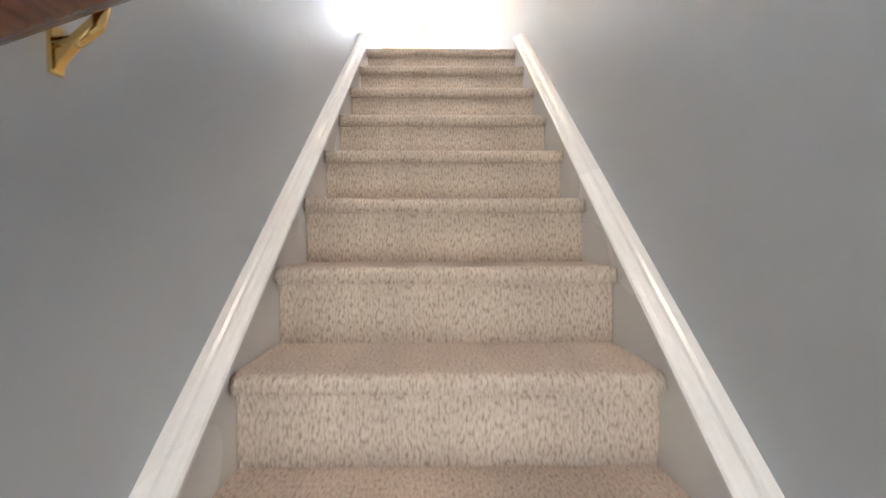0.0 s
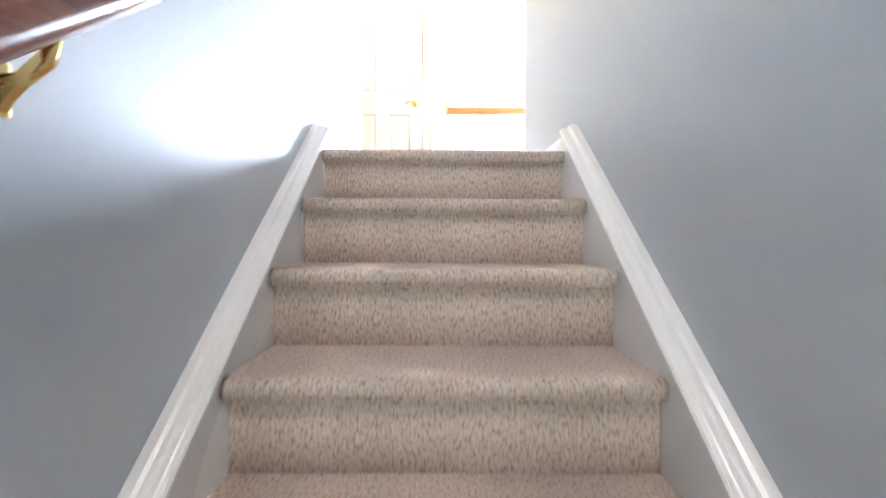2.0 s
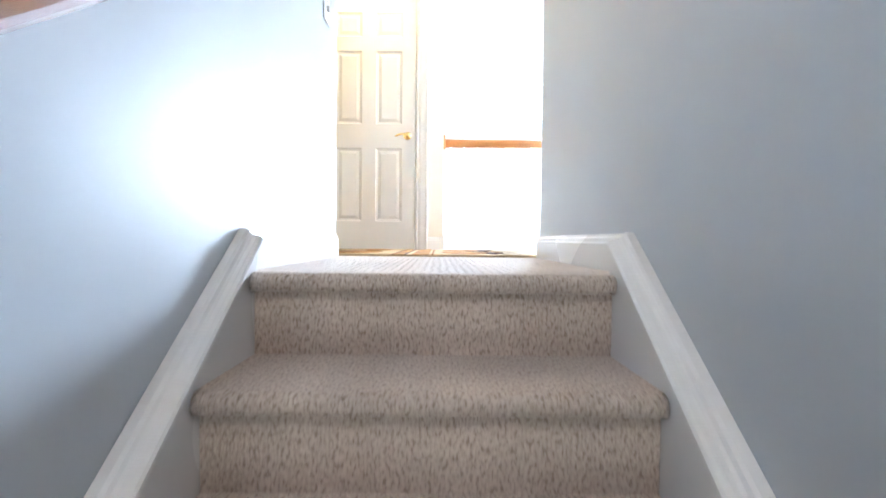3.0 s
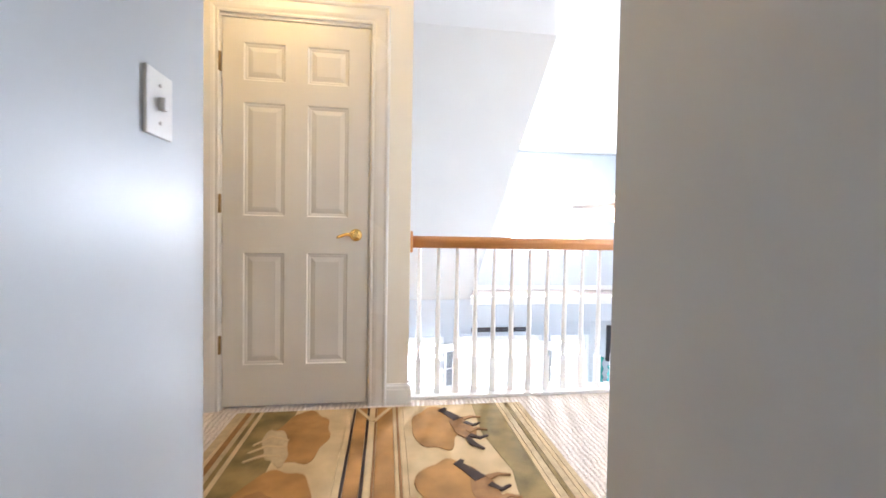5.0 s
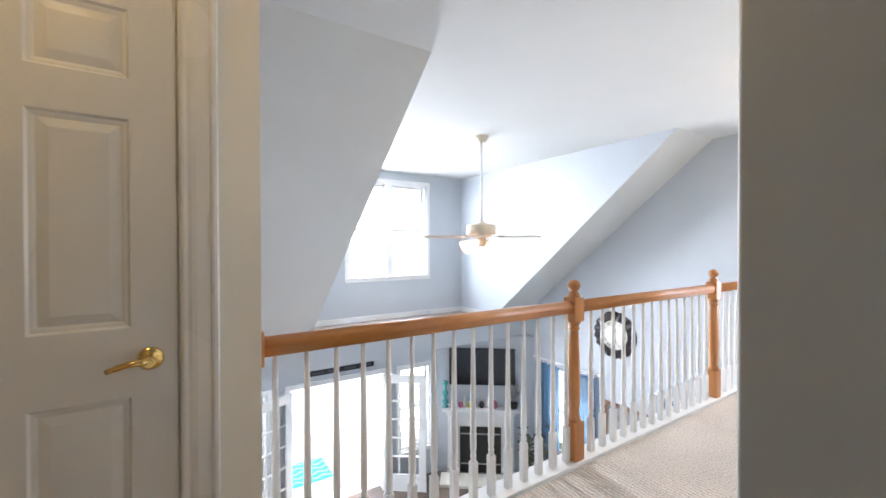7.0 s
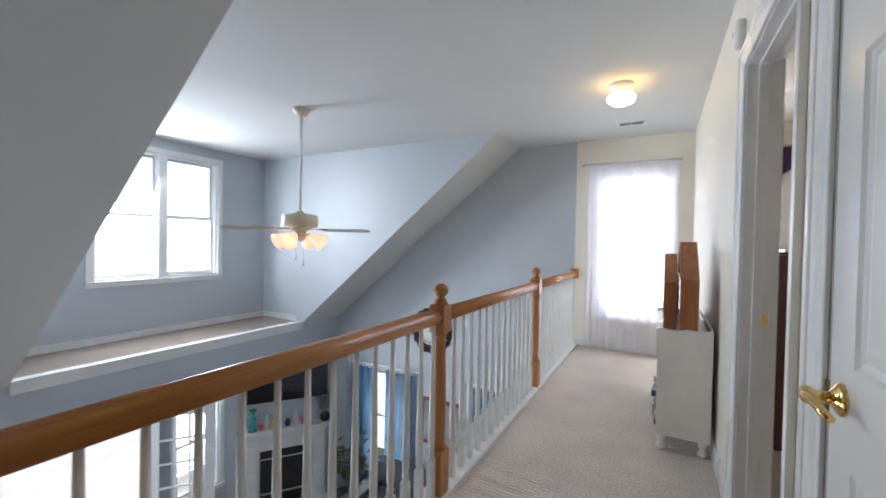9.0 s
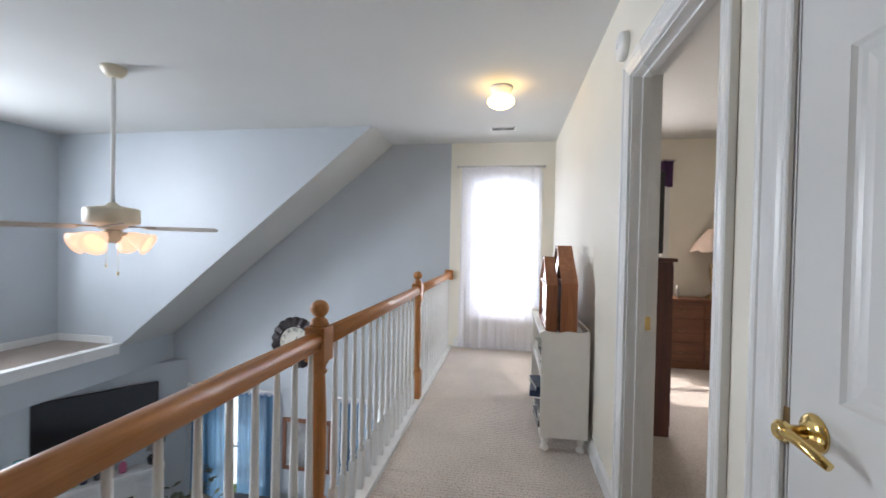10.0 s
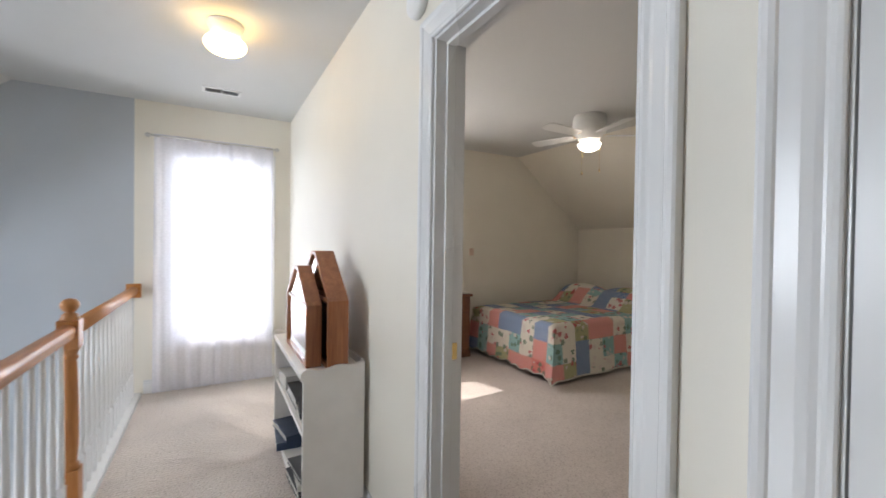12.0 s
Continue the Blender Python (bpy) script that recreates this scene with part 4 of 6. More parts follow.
ceiling_light((3.34, 1.715, CEIL), "lit mushroom-shaped frosted glass light on the hall ceiling")
ceiling_light((-0.80, 1.68, CEIL), "lit mushroom-shaped frosted glass light above the rug")
# unseen fixture, added to brighten the treads and the left wall
ceiling_light((0.12, -2.3, CEIL), "unseen copy of the frosted glass light, added to brighten the stairs", STAIR_FILL_GLOW)

VX, VY = 4.48, 1.715
vent = thing("ceiling_vent", (VX, VY, CEIL), "white metal air vent with dark slots in the hall ceiling", "air vent")
for a, b in (((-0.068, -0.135), (-0.044, 0.135)), ((0.044, -0.135), (0.068, 0.135)), ((-0.044, -0.135), (0.044, -0.115)), ((-0.044, 0.115), (0.044, 0.135)), ((-0.044, -0.006), (0.044, 0.006))):
    part("frame_bar", boxes(((VX + a[0], VY + a[1], CEIL - 0.007), (VX + b[0], VY + b[1], CEIL - 0.0005)), bevel=0.001), SWITCH, vent)
# flat black plate in place of the duct's shade behind the slats
part("backing", boxes(((VX - 0.044, VY - 0.115, CEIL - 0.002), (VX + 0.044, VY + 0.115, CEIL - 0.0005))), BLACK, vent, "black plate imitating the shade inside the duct")
for k in range(5):
    for y0, y1 in ((VY - 0.115, VY - 0.006), (VY + 0.006, VY + 0.115)):
        bm = bmesh.new()
        x = VX - 0.037 + 0.017 * k
        add_prism(bm, [(x, CEIL - 0.0065), (x + 0.006, CEIL - 0.0030), (x + 0.006, CEIL - 0.0022), (x, CEIL - 0.0057)], "y", y0, y1)
        part("slat", bm, SWITCH, vent)

chime = thing("door_chime", (2.15, SOUTH, 2.17), "off-white plastic detector high on the cream wall", "detector")
bm = bmesh.new()
add_lathe(bm, [(0.064, 0.0), (0.067, 0.004), (0.067, 0.022), (0.062, 0.031), (0.046, 0.037), (0.020, 0.040), (0.001, 0.0405)], (2.145, SOUTH + 0.001, 2.235), 28, m=pose(0, 0, 0, -90, 0, 0))
part("housing", bm, SWITCH, chime)
bm = bmesh.new()
add_lathe(bm, [(0.012, 0.038), (0.012, 0.043), (0.001, 0.0435)], (2.145, SOUTH + 0.001, 2.235), 16, m=pose(0, 0, 0, -90, 0, 0))
part("test_button", bm, SWITCH, chime)

switch = thing("light_switch", (WALL_L, 0.9, 1.105), "white rocker switch plate on the grey passage wall", "light switch")
part("plate", boxes(((WALL_L + 0.0005, 0.855, 1.105), (WALL_L + 0.007, 0.945, 1.230)), bevel=0.003), SWITCH, switch)
part("toggle", boxes(((WALL_L + 0.006, 0.894, 1.155), (WALL_L + 0.019, 0.906, 1.181)), bevel=0.003), SWITCH, switch)
for z in (1.132, 1.204):
    bm = bmesh.new()
    add_lathe(bm, [(0.004, 0.0), (0.004, 0.002), (0.001, 0.003)], (WALL_L + 0.006, 0.9, z), 10, m=pose(0, 0, 0, 0, 90, 0))
    part("screw", bm, STEEL, switch)

# ---- hall: sheer curtain ----
curtain = thing("sheer_curtain", (END_X - 0.07, 1.73, 2.22), "white sheer curtain hanging to the floor on a metal rod", "curtain")
bm = bmesh.new()
add_tube(bm, [(END_X - 0.075, 1.265, 2.222), (END_X - 0.075, 2.225, 2.222)], 0.008, 12)
part("rod", bm, STEEL, curtain, "thin metal curtain rod")
for y, s in ((1.265, -1), (2.225, 1)):
    bm = bmesh.new()
    add_lathe(bm, [(0.008, 0.0), (0.012, 0.004), (0.009, 0.010), (0.018, 0.022), (0.020, 0.032), (0.013, 0.046), (0.002, 0.052)], (END_X - 0.075, y, 2.222), 16, m=pose(0, 0, 0, -90 * s, 0, 0))
    part("finial", bm, STEEL, curtain)
    bm = bmesh.new()
    add_box(bm, (END_X - 0.08, y - s * 0.05 - 0.006, 2.207), (END_X - 0.001, y - s * 0.05 + 0.006, 2.219), 0.002)
    part("bracket", bm, STEEL, curtain)


def drape(y0, y1, z0, z1, x, folds, depth, flare=0.0, phase=0.0, header=0.03, solid=0.0):
    """Cloth hung in folds between two ends of a rod along y."""
    bm = bmesh.new()
    n, rows = folds * 10, 26
    grid = []
    for j in range(rows + 1):
        v = j / rows
        z = z1 - (z1 - z0) * v
        line = []
        for i in range(n + 1):
            u = i / n
            mid = (y0 + y1) / 2
            y = mid + ((y0 - mid) + (y1 - y0) * u) * (1 + flare * v)
            a = u * folds * 2 * math.pi + phase
            d = depth * (0.45 + 0.55 * v) * (math.sin(a + 0.5 * math.sin(3 * v + u * 7)) + 0.35 * math.sin(2.3 * a + 2 * v))
            line.append(bm.verts.new((x + d, y, z - (0.004 * math.sin(a) if j == rows else 0))))
        grid.append(line)
    for p, q in zip(grid, grid[1:]):
        for i in range(n):
            bm.faces.new((p[i], p[i + 1], q[i + 1], q[i])).smooth = True
    return bm


for a, b, ph in ((1.27, 1.74, 0.0), (1.72, 2.21, 1.0)):
    part("cloth", drape(a, b, 0.015, 2.238, END_X - 0.075, 4, 0.011, 0.03, ph), SHEER, curtain, "white sheer cloth")

blind = thing("venetian_blind", (END_X + 0.03, 1.69, 2.07), "lowered white venetian blind with open slats in the window", "blind")
part("headrail", boxes(((END_X + 0.014, 1.335, 2.045), (END_X + 0.05, 2.045, 2.078)), bevel=0.003), SWITCH, blind)
slat_mesh = mesh_of("slat", boxes(((END_X + 0.018, 1.34, 0.0), (END_X + 0.034, 2.04, 0.0022))), SWITCH)
for k in range(31):
    part("slat", slat_mesh, None, blind).matrix_basis = Matrix.Translation((0, 0, 2.020 - 0.050 * k))
part("bottom_rail", boxes(((END_X + 0.020, 1.34, 0.465), (END_X + 0.046, 2.04, 0.480)), bevel=0.002), SWITCH, blind)
for y in (1.50, 1.88):
    bm = bmesh.new()
    add_tube(bm, [(END_X + 0.0165, y, 2.045), (END_X + 0.0165, y, 0.475)], 0.0009, 5)
    part("ladder_cord", bm, SWITCH, blind)

# ---- hall: bookcase with two mirrored cases ----
CX0, CX1, CY0, CY1 = 2.65, 3.61, 1.128, 1.418
bookcase = thing("bookcase", ((CX0 + CX1) / 2, (CY0 + CY1) / 2, 0.0), "low white painted open bookcase on turned feet", "bookcase")


def end_panel(x0, x1):
    out = [(CY0, 0.10), (CY1 - 0.005, 0.10), (CY1 - 0.005, 0.70), (CY1 + 0.008, 0.715), (CY1 + 0.008, 0.735), (CY1 - 0.005, 0.752)]
    out += [(CY1 - 0.02 - 0.14 * k / 6, 0.757 - 0.012 * math.sin(math.pi * k / 6)) for k in range(7)]
    out += [(CY0 + 0.06, 0.752), (CY0, 0.760)]
    bm = bmesh.new()
    add_prism(bm, out, "x", x0, x1)
    return bm


for x0, x1 in ((CX0, CX0 + 0.022), (CX1 - 0.022, CX1)):
    part("end_panel", end_panel(x0, x1), CABINET, bookcase)
part("top", boxes(((CX0 + 0.0225, CY0 + 0.012, 0.710), (CX1 - 0.0225, CY1 + 0.004, 0.732)), bevel=0.003), CABINET, bookcase)
part("shelf", boxes(((CX0 + 0.0225, CY0 + 0.012, 0.425), (CX1 - 0.0225, CY1 - 0.012, 0.445)), bevel=0.002), CABINET, bookcase)
part("bottom", boxes(((CX0 + 0.0225, CY0 + 0.012, 0.115), (CX1 - 0.0225, CY1 - 0.006, 0.137)), bevel=0.002), CABINET, bookcase)
part("back", boxes(((CX0 + 0.0225, CY0, 0.105), (CX1 - 0.0225, CY0 + 0.011, 0.768)), bevel=0.002), CABINET, bookcase)
part("apron", boxes(((CX0 + 0.0225, CY1 - 0.02, 0.085), (CX1 - 0.0225, CY1 - 0.006, 0.1145))), CABINET, bookcase)
part("top_rail", boxes(((CX0 + 0.0225, CY1 - 0.022, 0.685), (CX1 - 0.0225, CY1 - 0.008, 0.7095))), CABINET, bookcase)
for x in (CX0 + 0.04, CX1 - 0.04):
    for y in (CY0 + 0.035, CY1 - 0.035):
        bm = bmesh.new()
        add_lathe(bm, [(0.014, 0.001), (0.024, 0.010), (0.026, 0.026), (0.018, 0.040), (0.014, 0.048), (0.020, 0.060), (0.026, 0.085), (0.027, 0.0995)], (x, y, 0), 18)
        part("foot", bm, CABINET, bookcase)


def cathedral_case(x0, x1, y0, y1, z0, kink, top, lean, label, dark):
    """A house-shaped wooden case: two sides, steep roof boards, a floor, a rail at the eaves and mirrored panes."""
    case = thing("cathedral_case", ((x0 + x1) / 2, (y0 + y1) / 2, z0), label, "display case", "house-shaped cases on the bookcase")
    t, xm = 0.020, (x0 + x1) / 2
    flat = 0.045
    for xa, s in ((x0, 1), (x1, -1)):
        part("side", boxes(((xa, y0, z0), (xa + s * t, y1, kink)), bevel=0.002), CASE_WOOD, case)
        bm = bmesh.new()
        xe = xm - s * flat
        add_prism(bm, [(xa, kink), (xe, top), (xe + s * 0.012, top - t), (xa + s * t, kink)], "y", y0, y1)
        part("roof_board", bm, CASE_WOOD, case)
    bm = bmesh.new()
    add_prism(bm, [(xm - flat, top), (xm + flat, top), (xm + flat - 0.012, top - t), (xm - flat + 0.012, top - t)], "y", y0, y1)
    part("roof_cap", bm, CASE_WOOD, case)
    part("floor_board", boxes(((x0 + t, y0, z0), (x1 - t, y1, z0 + t))), CASE_WOOD, case)
    part("eaves_rail", boxes(((x0 + t, y1 - 0.03, kink - 0.012), (x1 - t, y1 - 0.006, kink + 0.006)), bevel=0.002), CASE_WOOD, case)
    part("back_board", boxes(((x0 + t, y0, z0 + t), (x1 - t, y0 + 0.006, kink - 0.013))), CASE_WOOD, case)
    part("door_pane", boxes(((x0 + t, y1 - 0.016, z0 + t), (x1 - t, y1 - 0.012, kink - 0.0125))), SCREEN if dark else MIRROR, case, "dark glass pane" if dark else "mirrored pane")
    bm = bmesh.new()
    add_prism(bm, [(x0 + t, kink + 0.0065), (x1 - t, kink + 0.0065), (xm + flat - 0.013, top - t), (xm - flat + 0.013, top - t)], "y", y1 - 0.016, y1 - 0.012)
    part("gable_pane", bm, MIRROR, case, "mirrored gable pane")
    return case


cathedral_case(2.75, 3.33, 1.312, 1.384, 0.733, 1.030, 1.205, 0, "red-brown house-shaped wooden case with mirrored panes", False)
cathedral_case(2.675, 3.355, 1.202, 1.300, 0.733, 1.055, 1.285, 0, "taller red-brown house-shaped wooden case with dark glass", True)


def book(name, x, y, z, sx, sy, sz, cover, label, turn=0.0):
    """A book or box lying flat: two covers, a spine and a block of pages."""
    b = thing(name, (x, y, z), label, "book")
    b.matrix_basis = Matrix.Identity(4)
    bm = bmesh.new()
    add_box(bm, (-sx / 2, -sy / 2, 0), (sx / 2, sy / 2, 0.003))
    add_box(bm, (-sx / 2, -sy / 2, sz - 0.003), (sx / 2, sy / 2, sz))
    add_box(bm, (-sx / 2, -sy / 2, 0.003), (-sx / 2 + 0.003, sy / 2, sz - 0.003))
    part("cover", bm, cover, b)
    part("pages", boxes(((-sx / 2 + 0.0035, -sy / 2 + 0.004, 0.0035), (sx / 2 - 0.004, sy / 2 - 0.004, sz - 0.0035))), PAPER, b)
    b.matrix_basis = pose(x, y, z, 0, 0, turn)
    return b


z = 0.1375
book("book", 2.83, 1.345, z, 0.26, 0.17, 0.035, DARKBOOK, "dark hardback book lying in the white bookcase", 4)
book("book", 2.83, 1.335, z + 0.0355, 0.24, 0.16, 0.028, PAPER, "pale paperback on a dark book", -3)
book("book", 2.84, 1.340, z + 0.064, 0.23, 0.16, 0.022, DARKBOOK, "thin dark book on top of a pile", 6)
book("game_box", 3.36, 1.325, z, 0.30, 0.22, 0.045, BLUEBOOK, "dark blue box jutting from the low shelf", -5)
book("game_box", 3.35, 1.315, z + 0.0455, 0.28, 0.21, 0.035, BLUEBOOK, "dark blue picture box on another box", 8)
z = 0.4455
book("book", 2.84, 1.315, z, 0.24, 0.15, 0.045, PAPER, "pale book lying on the middle shelf", 2)
book("book", 2.86, 1.320, z + 0.0455, 0.22, 0.15, 0.030, DARKBOOK, "dark book on a pale book", -6)
book("disc_player", 3.14, 1.300, z, 0.30, 0.17, 0.055, BLACK, "black electronic box on the middle shelf", 0)
book("book", 3.42, 1.320, z, 0.20, 0.15, 0.08, PAPER, "stack of pale papers on the middle shelf", 5)

# ---- hall: rug ----
RX0, RX1, RY0, RY1 = -0.96, 0.53, 1.115, 2.195
rug = thing("runner_rug", ((RX0 + RX1) / 2, (RY0 + RY1) / 2, 0.0), "tan and brown pictorial rug with striped borders", "rug")
part("backing", boxes(((RX0, RY0, 0.0005), (RX1, RY1, 0.009)), bevel=0.003), RUG_TAN, rug)
BANDS = [(0.00, 0.035, RUG_TAN), (0.035, 0.050, RUG_CREAM), (0.050, 0.075, RUG_BROWN), (0.075, 0.095, RUG_TAN), (0.095, 0.115, RUG_OLIVE), (0.115, 0.135, RUG_CREAM),
         (0.135, 0.56, None), (0.56, 0.585, RUG_CREAM), (0.585, 0.597, RUG_DARK), (0.597, 0.655, RUG_RUST), (0.655, 0.668, RUG_DARK), (0.668, 0.695, RUG_CREAM), (0.695, 0.706, RUG_BROWN),
         (0.706, 0.785, RUG_RUST), (0.785, 0.800, RUG_CREAM), (0.800, 0.812, RUG_BROWN), (0.812, 0.835, RUG_CREAM), (0.835, 1.345, None), (1.345, 1.365, RUG_CREAM), (1.365, 1.395, RUG_TAN),
         (1.395, 1.415, RUG_OLIVE), (1.415, 1.445, RUG_TAN), (1.445, 1.465, RUG_CREAM), (1.465, 1.49, RUG_TAN)]
for a, b, m in BANDS:
    if m is not None:
        part("stripe", boxes(((RX0 + a + 0.001, RY0 + 0.012, 0.0085), (RX0 + b - 0.001, RY1 - 0.012, 0.0125)), bevel=0.001), m, rug)


def blotch(cx, cy, rx, ry, seed, z=0.0155, turn=0.0):
    """An uneven woven patch with a wavy edge."""
    bm = bmesh.new()
    n = 56
    rnd = random.Random(seed)
    waves = [(k, rnd.uniform(0.03, 0.16) / (0.5 + 0.5 * k), rnd.uniform(0, 6.3)) for k in range(2, 9)]
    pts = []
    for j in range(n):
        a = 2 * math.pi * j / n
        r = 1 + sum(h * math.sin(k * a + p) for k, h, p in waves)
        u, v = rx * r * math.cos(a), ry * r * math.sin(a)
        c, s = math.cos(math.radians(turn)), math.sin(math.radians(turn))
        pts.append((cx + u * c - v * s, cy + u * s + v * c))
    add_prism(bm, pts, "z", 0.012, z)
    return bm


def woven_bar(points, widths, z):
    """A flat woven stroke along some points, as wide as given at each."""
    bm = bmesh.new()
    left, right = [], []
    for k, (x, y) in enumerate(points):
        x0, y0 = points[max(k - 1, 0)]
        x1, y1 = points[min(k + 1, len(points) - 1)]
        d = math.hypot(x1 - x0, y1 - y0)
        nx, ny = -(y1 - y0) / d * widths[k] / 2, (x1 - x0) / d * widths[k] / 2
        left.append((x + nx, y + ny))
        right.append((x - nx, y - ny))
    add_prism(bm, left + list(reversed(right)), "z", 0.012, z)
    return bm


# left picture: olive ground, a golden hide-like field and a pale figure
x0, x1 = RX0 + 0.136, RX0 + 0.559
part("picture_ground", boxes(((x0, RY0 + 0.012, 0.0085), (x1, RY1 - 0.012, 0.0125)), bevel=0.001), RUG_CREAM, rug)
part("woven_shape", boxes(((x0, RY0 + 0.014, 0.012), (x0 + 0.16, RY1 - 0.014, 0.0140)), bevel=0.001), RUG_OLIVE, rug)
part("woven_shape", blotch(x0 + 0.235, 1.92, 0.125, 0.235, 3, 0.0150), RUG_RUST, rug)
part("woven_shape", blotch(x0 + 0.215, 1.42, 0.135, 0.225, 4, 0.0152), RUG_RUST, rug)
part("woven_shape", blotch(x0 + 0.145, 1.83, 0.055, 0.15, 5, 0.0163, 18), RUG_TAN, rug)
for k, (dy, bend) in enumerate(((0.00, 0.03), (0.06, 0.05), (-0.07, 0.02))):
    part("woven_shape", woven_bar([(x0 + 0.05, 1.78 + dy), (x0 + 0.11, 1.80 + dy + bend), (x0 + 0.19, 1.81 + dy)], (0.010, 0.016, 0.008), 0.0170 + 0.0004 * k), RUG_CREAM, rug)
part("woven_shape", blotch(x0 + 0.17, 1.40, 0.07, 0.10, 6, 0.0166), RUG_BROWN, rug)
# right picture: tan ground, golden field, dark running figure, olive margin
x0, x1 = RX0 + 0.836, RX0 + 1.344
part("picture_ground", boxes(((x0, RY0 + 0.012, 0.0085), (x1, RY1 - 0.012, 0.0125)), bevel=0.001), RUG_CREAM, rug)
bm = bmesh.new()
add_prism(bm, [(x1 - 0.13, RY1 - 0.014), (x1 - 0.002, RY1 - 0.014), (x1 - 0.002, RY0 + 0.014), (x1 - 0.16, RY0 + 0.014), (x1 - 0.10, 1.55), (x1 - 0.15, 1.85)], "z", 0.012, 0.0142)
part("woven_shape", bm, RUG_OLIVE, rug)
part("woven_shape", blotch(x0 + 0.15, 1.94, 0.115, 0.21, 8, 0.0152), RUG_RUST, rug)
part("woven_shape", blotch(x0 + 0.16, 1.45, 0.125, 0.20, 9, 0.0154), RUG_RUST, rug)
for cy, seed in ((1.92, 11), (1.42, 14)):
    cx = x0 + 0.275
    part("woven_shape", blotch(cx, cy, 0.050, 0.115, seed, 0.0168, 8), RUG_BROWN, rug)
    part("woven_shape", woven_bar([(cx - 0.005, cy + 0.08), (cx - 0.045, cy + 0.15), (cx - 0.075, cy + 0.19), (cx - 0.05, cy + 0.215)], (0.055, 0.042, 0.036, 0.018), 0.0176), RUG_DARK, rug)
    part("woven_shape", woven_bar([(cx + 0.01, cy - 0.10), (cx + 0.02, cy - 0.16), (cx + 0.06, cy - 0.21)], (0.020, 0.034, 0.012), 0.0174), RUG_DARK, rug)
    for k, (dy, dx, ex) in enumerate(((0.085, 0.115, 0.02), (0.045, 0.095, -0.035), (-0.055, 0.115, 0.03), (-0.085, 0.105, -0.03))):
        part("woven_shape", woven_bar([(cx + 0.02, cy + dy), (cx + dx * 0.6, cy + dy + ex), (cx + dx, cy + dy + ex * 0.4)], (0.030, 0.018, 0.010), 0.0180 + 0.0004 * k), RUG_DARK if k % 2 else RUG_BROWN, rug)
# chevron at the end of the striped middle band
for s in (-1, 1):
    xm = RX0 + 0.6875
    part("woven_shape", woven_bar([(xm + s * 0.085, RY1 - 0.02), (xm + s * 0.004, RY1 - 0.17)], (0.018, 0.018), 0.0150 + 0.0003 * s), RUG_CREAM, rug)

# ---- ceiling fan over the living room ----
FX, FY = 2.655, 4.531
fan = thing("ceiling_fan", (FX, FY, CEIL), "almond ceiling fan with four pale blades and lit tulip shades", "ceiling fan")
bm = bmesh.new()
add_lathe(bm, [(0.030, CEIL - 0.075), (0.050, CEIL - 0.068), (0.075, CEIL - 0.035), (0.082, CEIL - 0.004), (0.080, CEIL)], (FX, FY, 0), 28)
part("canopy", bm, FAN_WHITE, fan)
bm = bmesh.new()
add_lathe(bm, [(0.0135, 1.50), (0.0135, CEIL - 0.07)], (FX, FY, 0), 14)
part("downrod", bm, SWITCH, fan)
bm = bmesh.new()
add_lathe(bm, [(0.055, 1.335), (0.085, 1.345), (0.095, 1.365), (0.160, 1.375), (0.170, 1.385), (0.170, 1.480), (0.160, 1.492), (0.045, 1.510), (0.022, 1.535)], (FX, FY, 0), 36)
part("motor_housing", bm, FAN_WHITE, fan, "almond enamelled motor housing")
for k in range(4):
    turn = Matrix.Translation((FX, FY, 1.352)) @ pose(0, 0, 0, 0, 0, -42 + 90 * k) @ pose(0, 0, 0, 13, 0, 0)
    own = bmesh.new()
    outline = [(0.20, -0.050), (0.24, -0.058), (0.58, -0.070), (0.66, -0.066), (0.684, -0.045), (0.691, 0.0), (0.684, 0.045), (0.66, 0.066), (0.58, 0.070), (0.24, 0.058), (0.20, 0.050)]
    add_prism(own, outline, "z", -0.003, 0.003)
    bm = bmesh.new()
    merge(bm, own, 0, turn)
    blade = part("blade", bm, BLADE, fan, "pale wooden fan blade")
    own = bmesh.new()
    add_prism(own, [(0.085, -0.016), (0.17, -0.014), (0.215, -0.040), (0.265, -0.035), (0.265, 0.035), (0.215, 0.040), (0.17, 0.014), (0.085, 0.016)], "z", 0.0035, 0.0075)
    bm = bmesh.new()
    merge(bm, own, 0, turn)
    part("blade_iron", bm, DULL_BRASS, blade, "bronze blade iron")
bm = bmesh.new()
add_lathe(bm, [(0.020, 1.235), (0.045, 1.245), (0.060, 1.275), (0.060, 1.315), (0.050, 1.335)], (FX, FY, 0), 24)
part("light_kit", bm, FAN_WHITE, fan)
for k in range(4):
    a = math.radians(23 + 90 * k)
    bm = bmesh.new()
    add_tube(bm, [(FX + r * math.cos(a), FY + r * math.sin(a), z) for r, z in ((0.045, 1.290), (0.080, 1.304), (0.115, 1.296))], 0.012, 10)
    part("lamp_arm", bm, FAN_WHITE, fan)
for k in range(4):
    turn = Matrix.Translation((FX, FY, 1.290)) @ pose(0, 0, 0, 0, 0, 23 + 90 * k) @ Matrix.Translation((0.105, 0, 0.006)) @ pose(0, 0, 0, 0, 118, 0) @ Matrix.Scale(1.42, 4)
    own = bmesh.new()
    add_lathe(own, [(0.016, 0.0), (0.022, 0.010), (0.030, 0.028), (0.038, 0.052), (0.046, 0.078), (0.060, 0.105), (0.057, 0.106), (0.043, 0.080), (0.035, 0.054), (0.020, 0.020)], (0, 0, 0), 20)
    bm = bmesh.new()
    merge(bm, own, 0, turn)
    part("tulip_shade", bm, FAN_GLOW, fan, "lit frosted tulip shade")
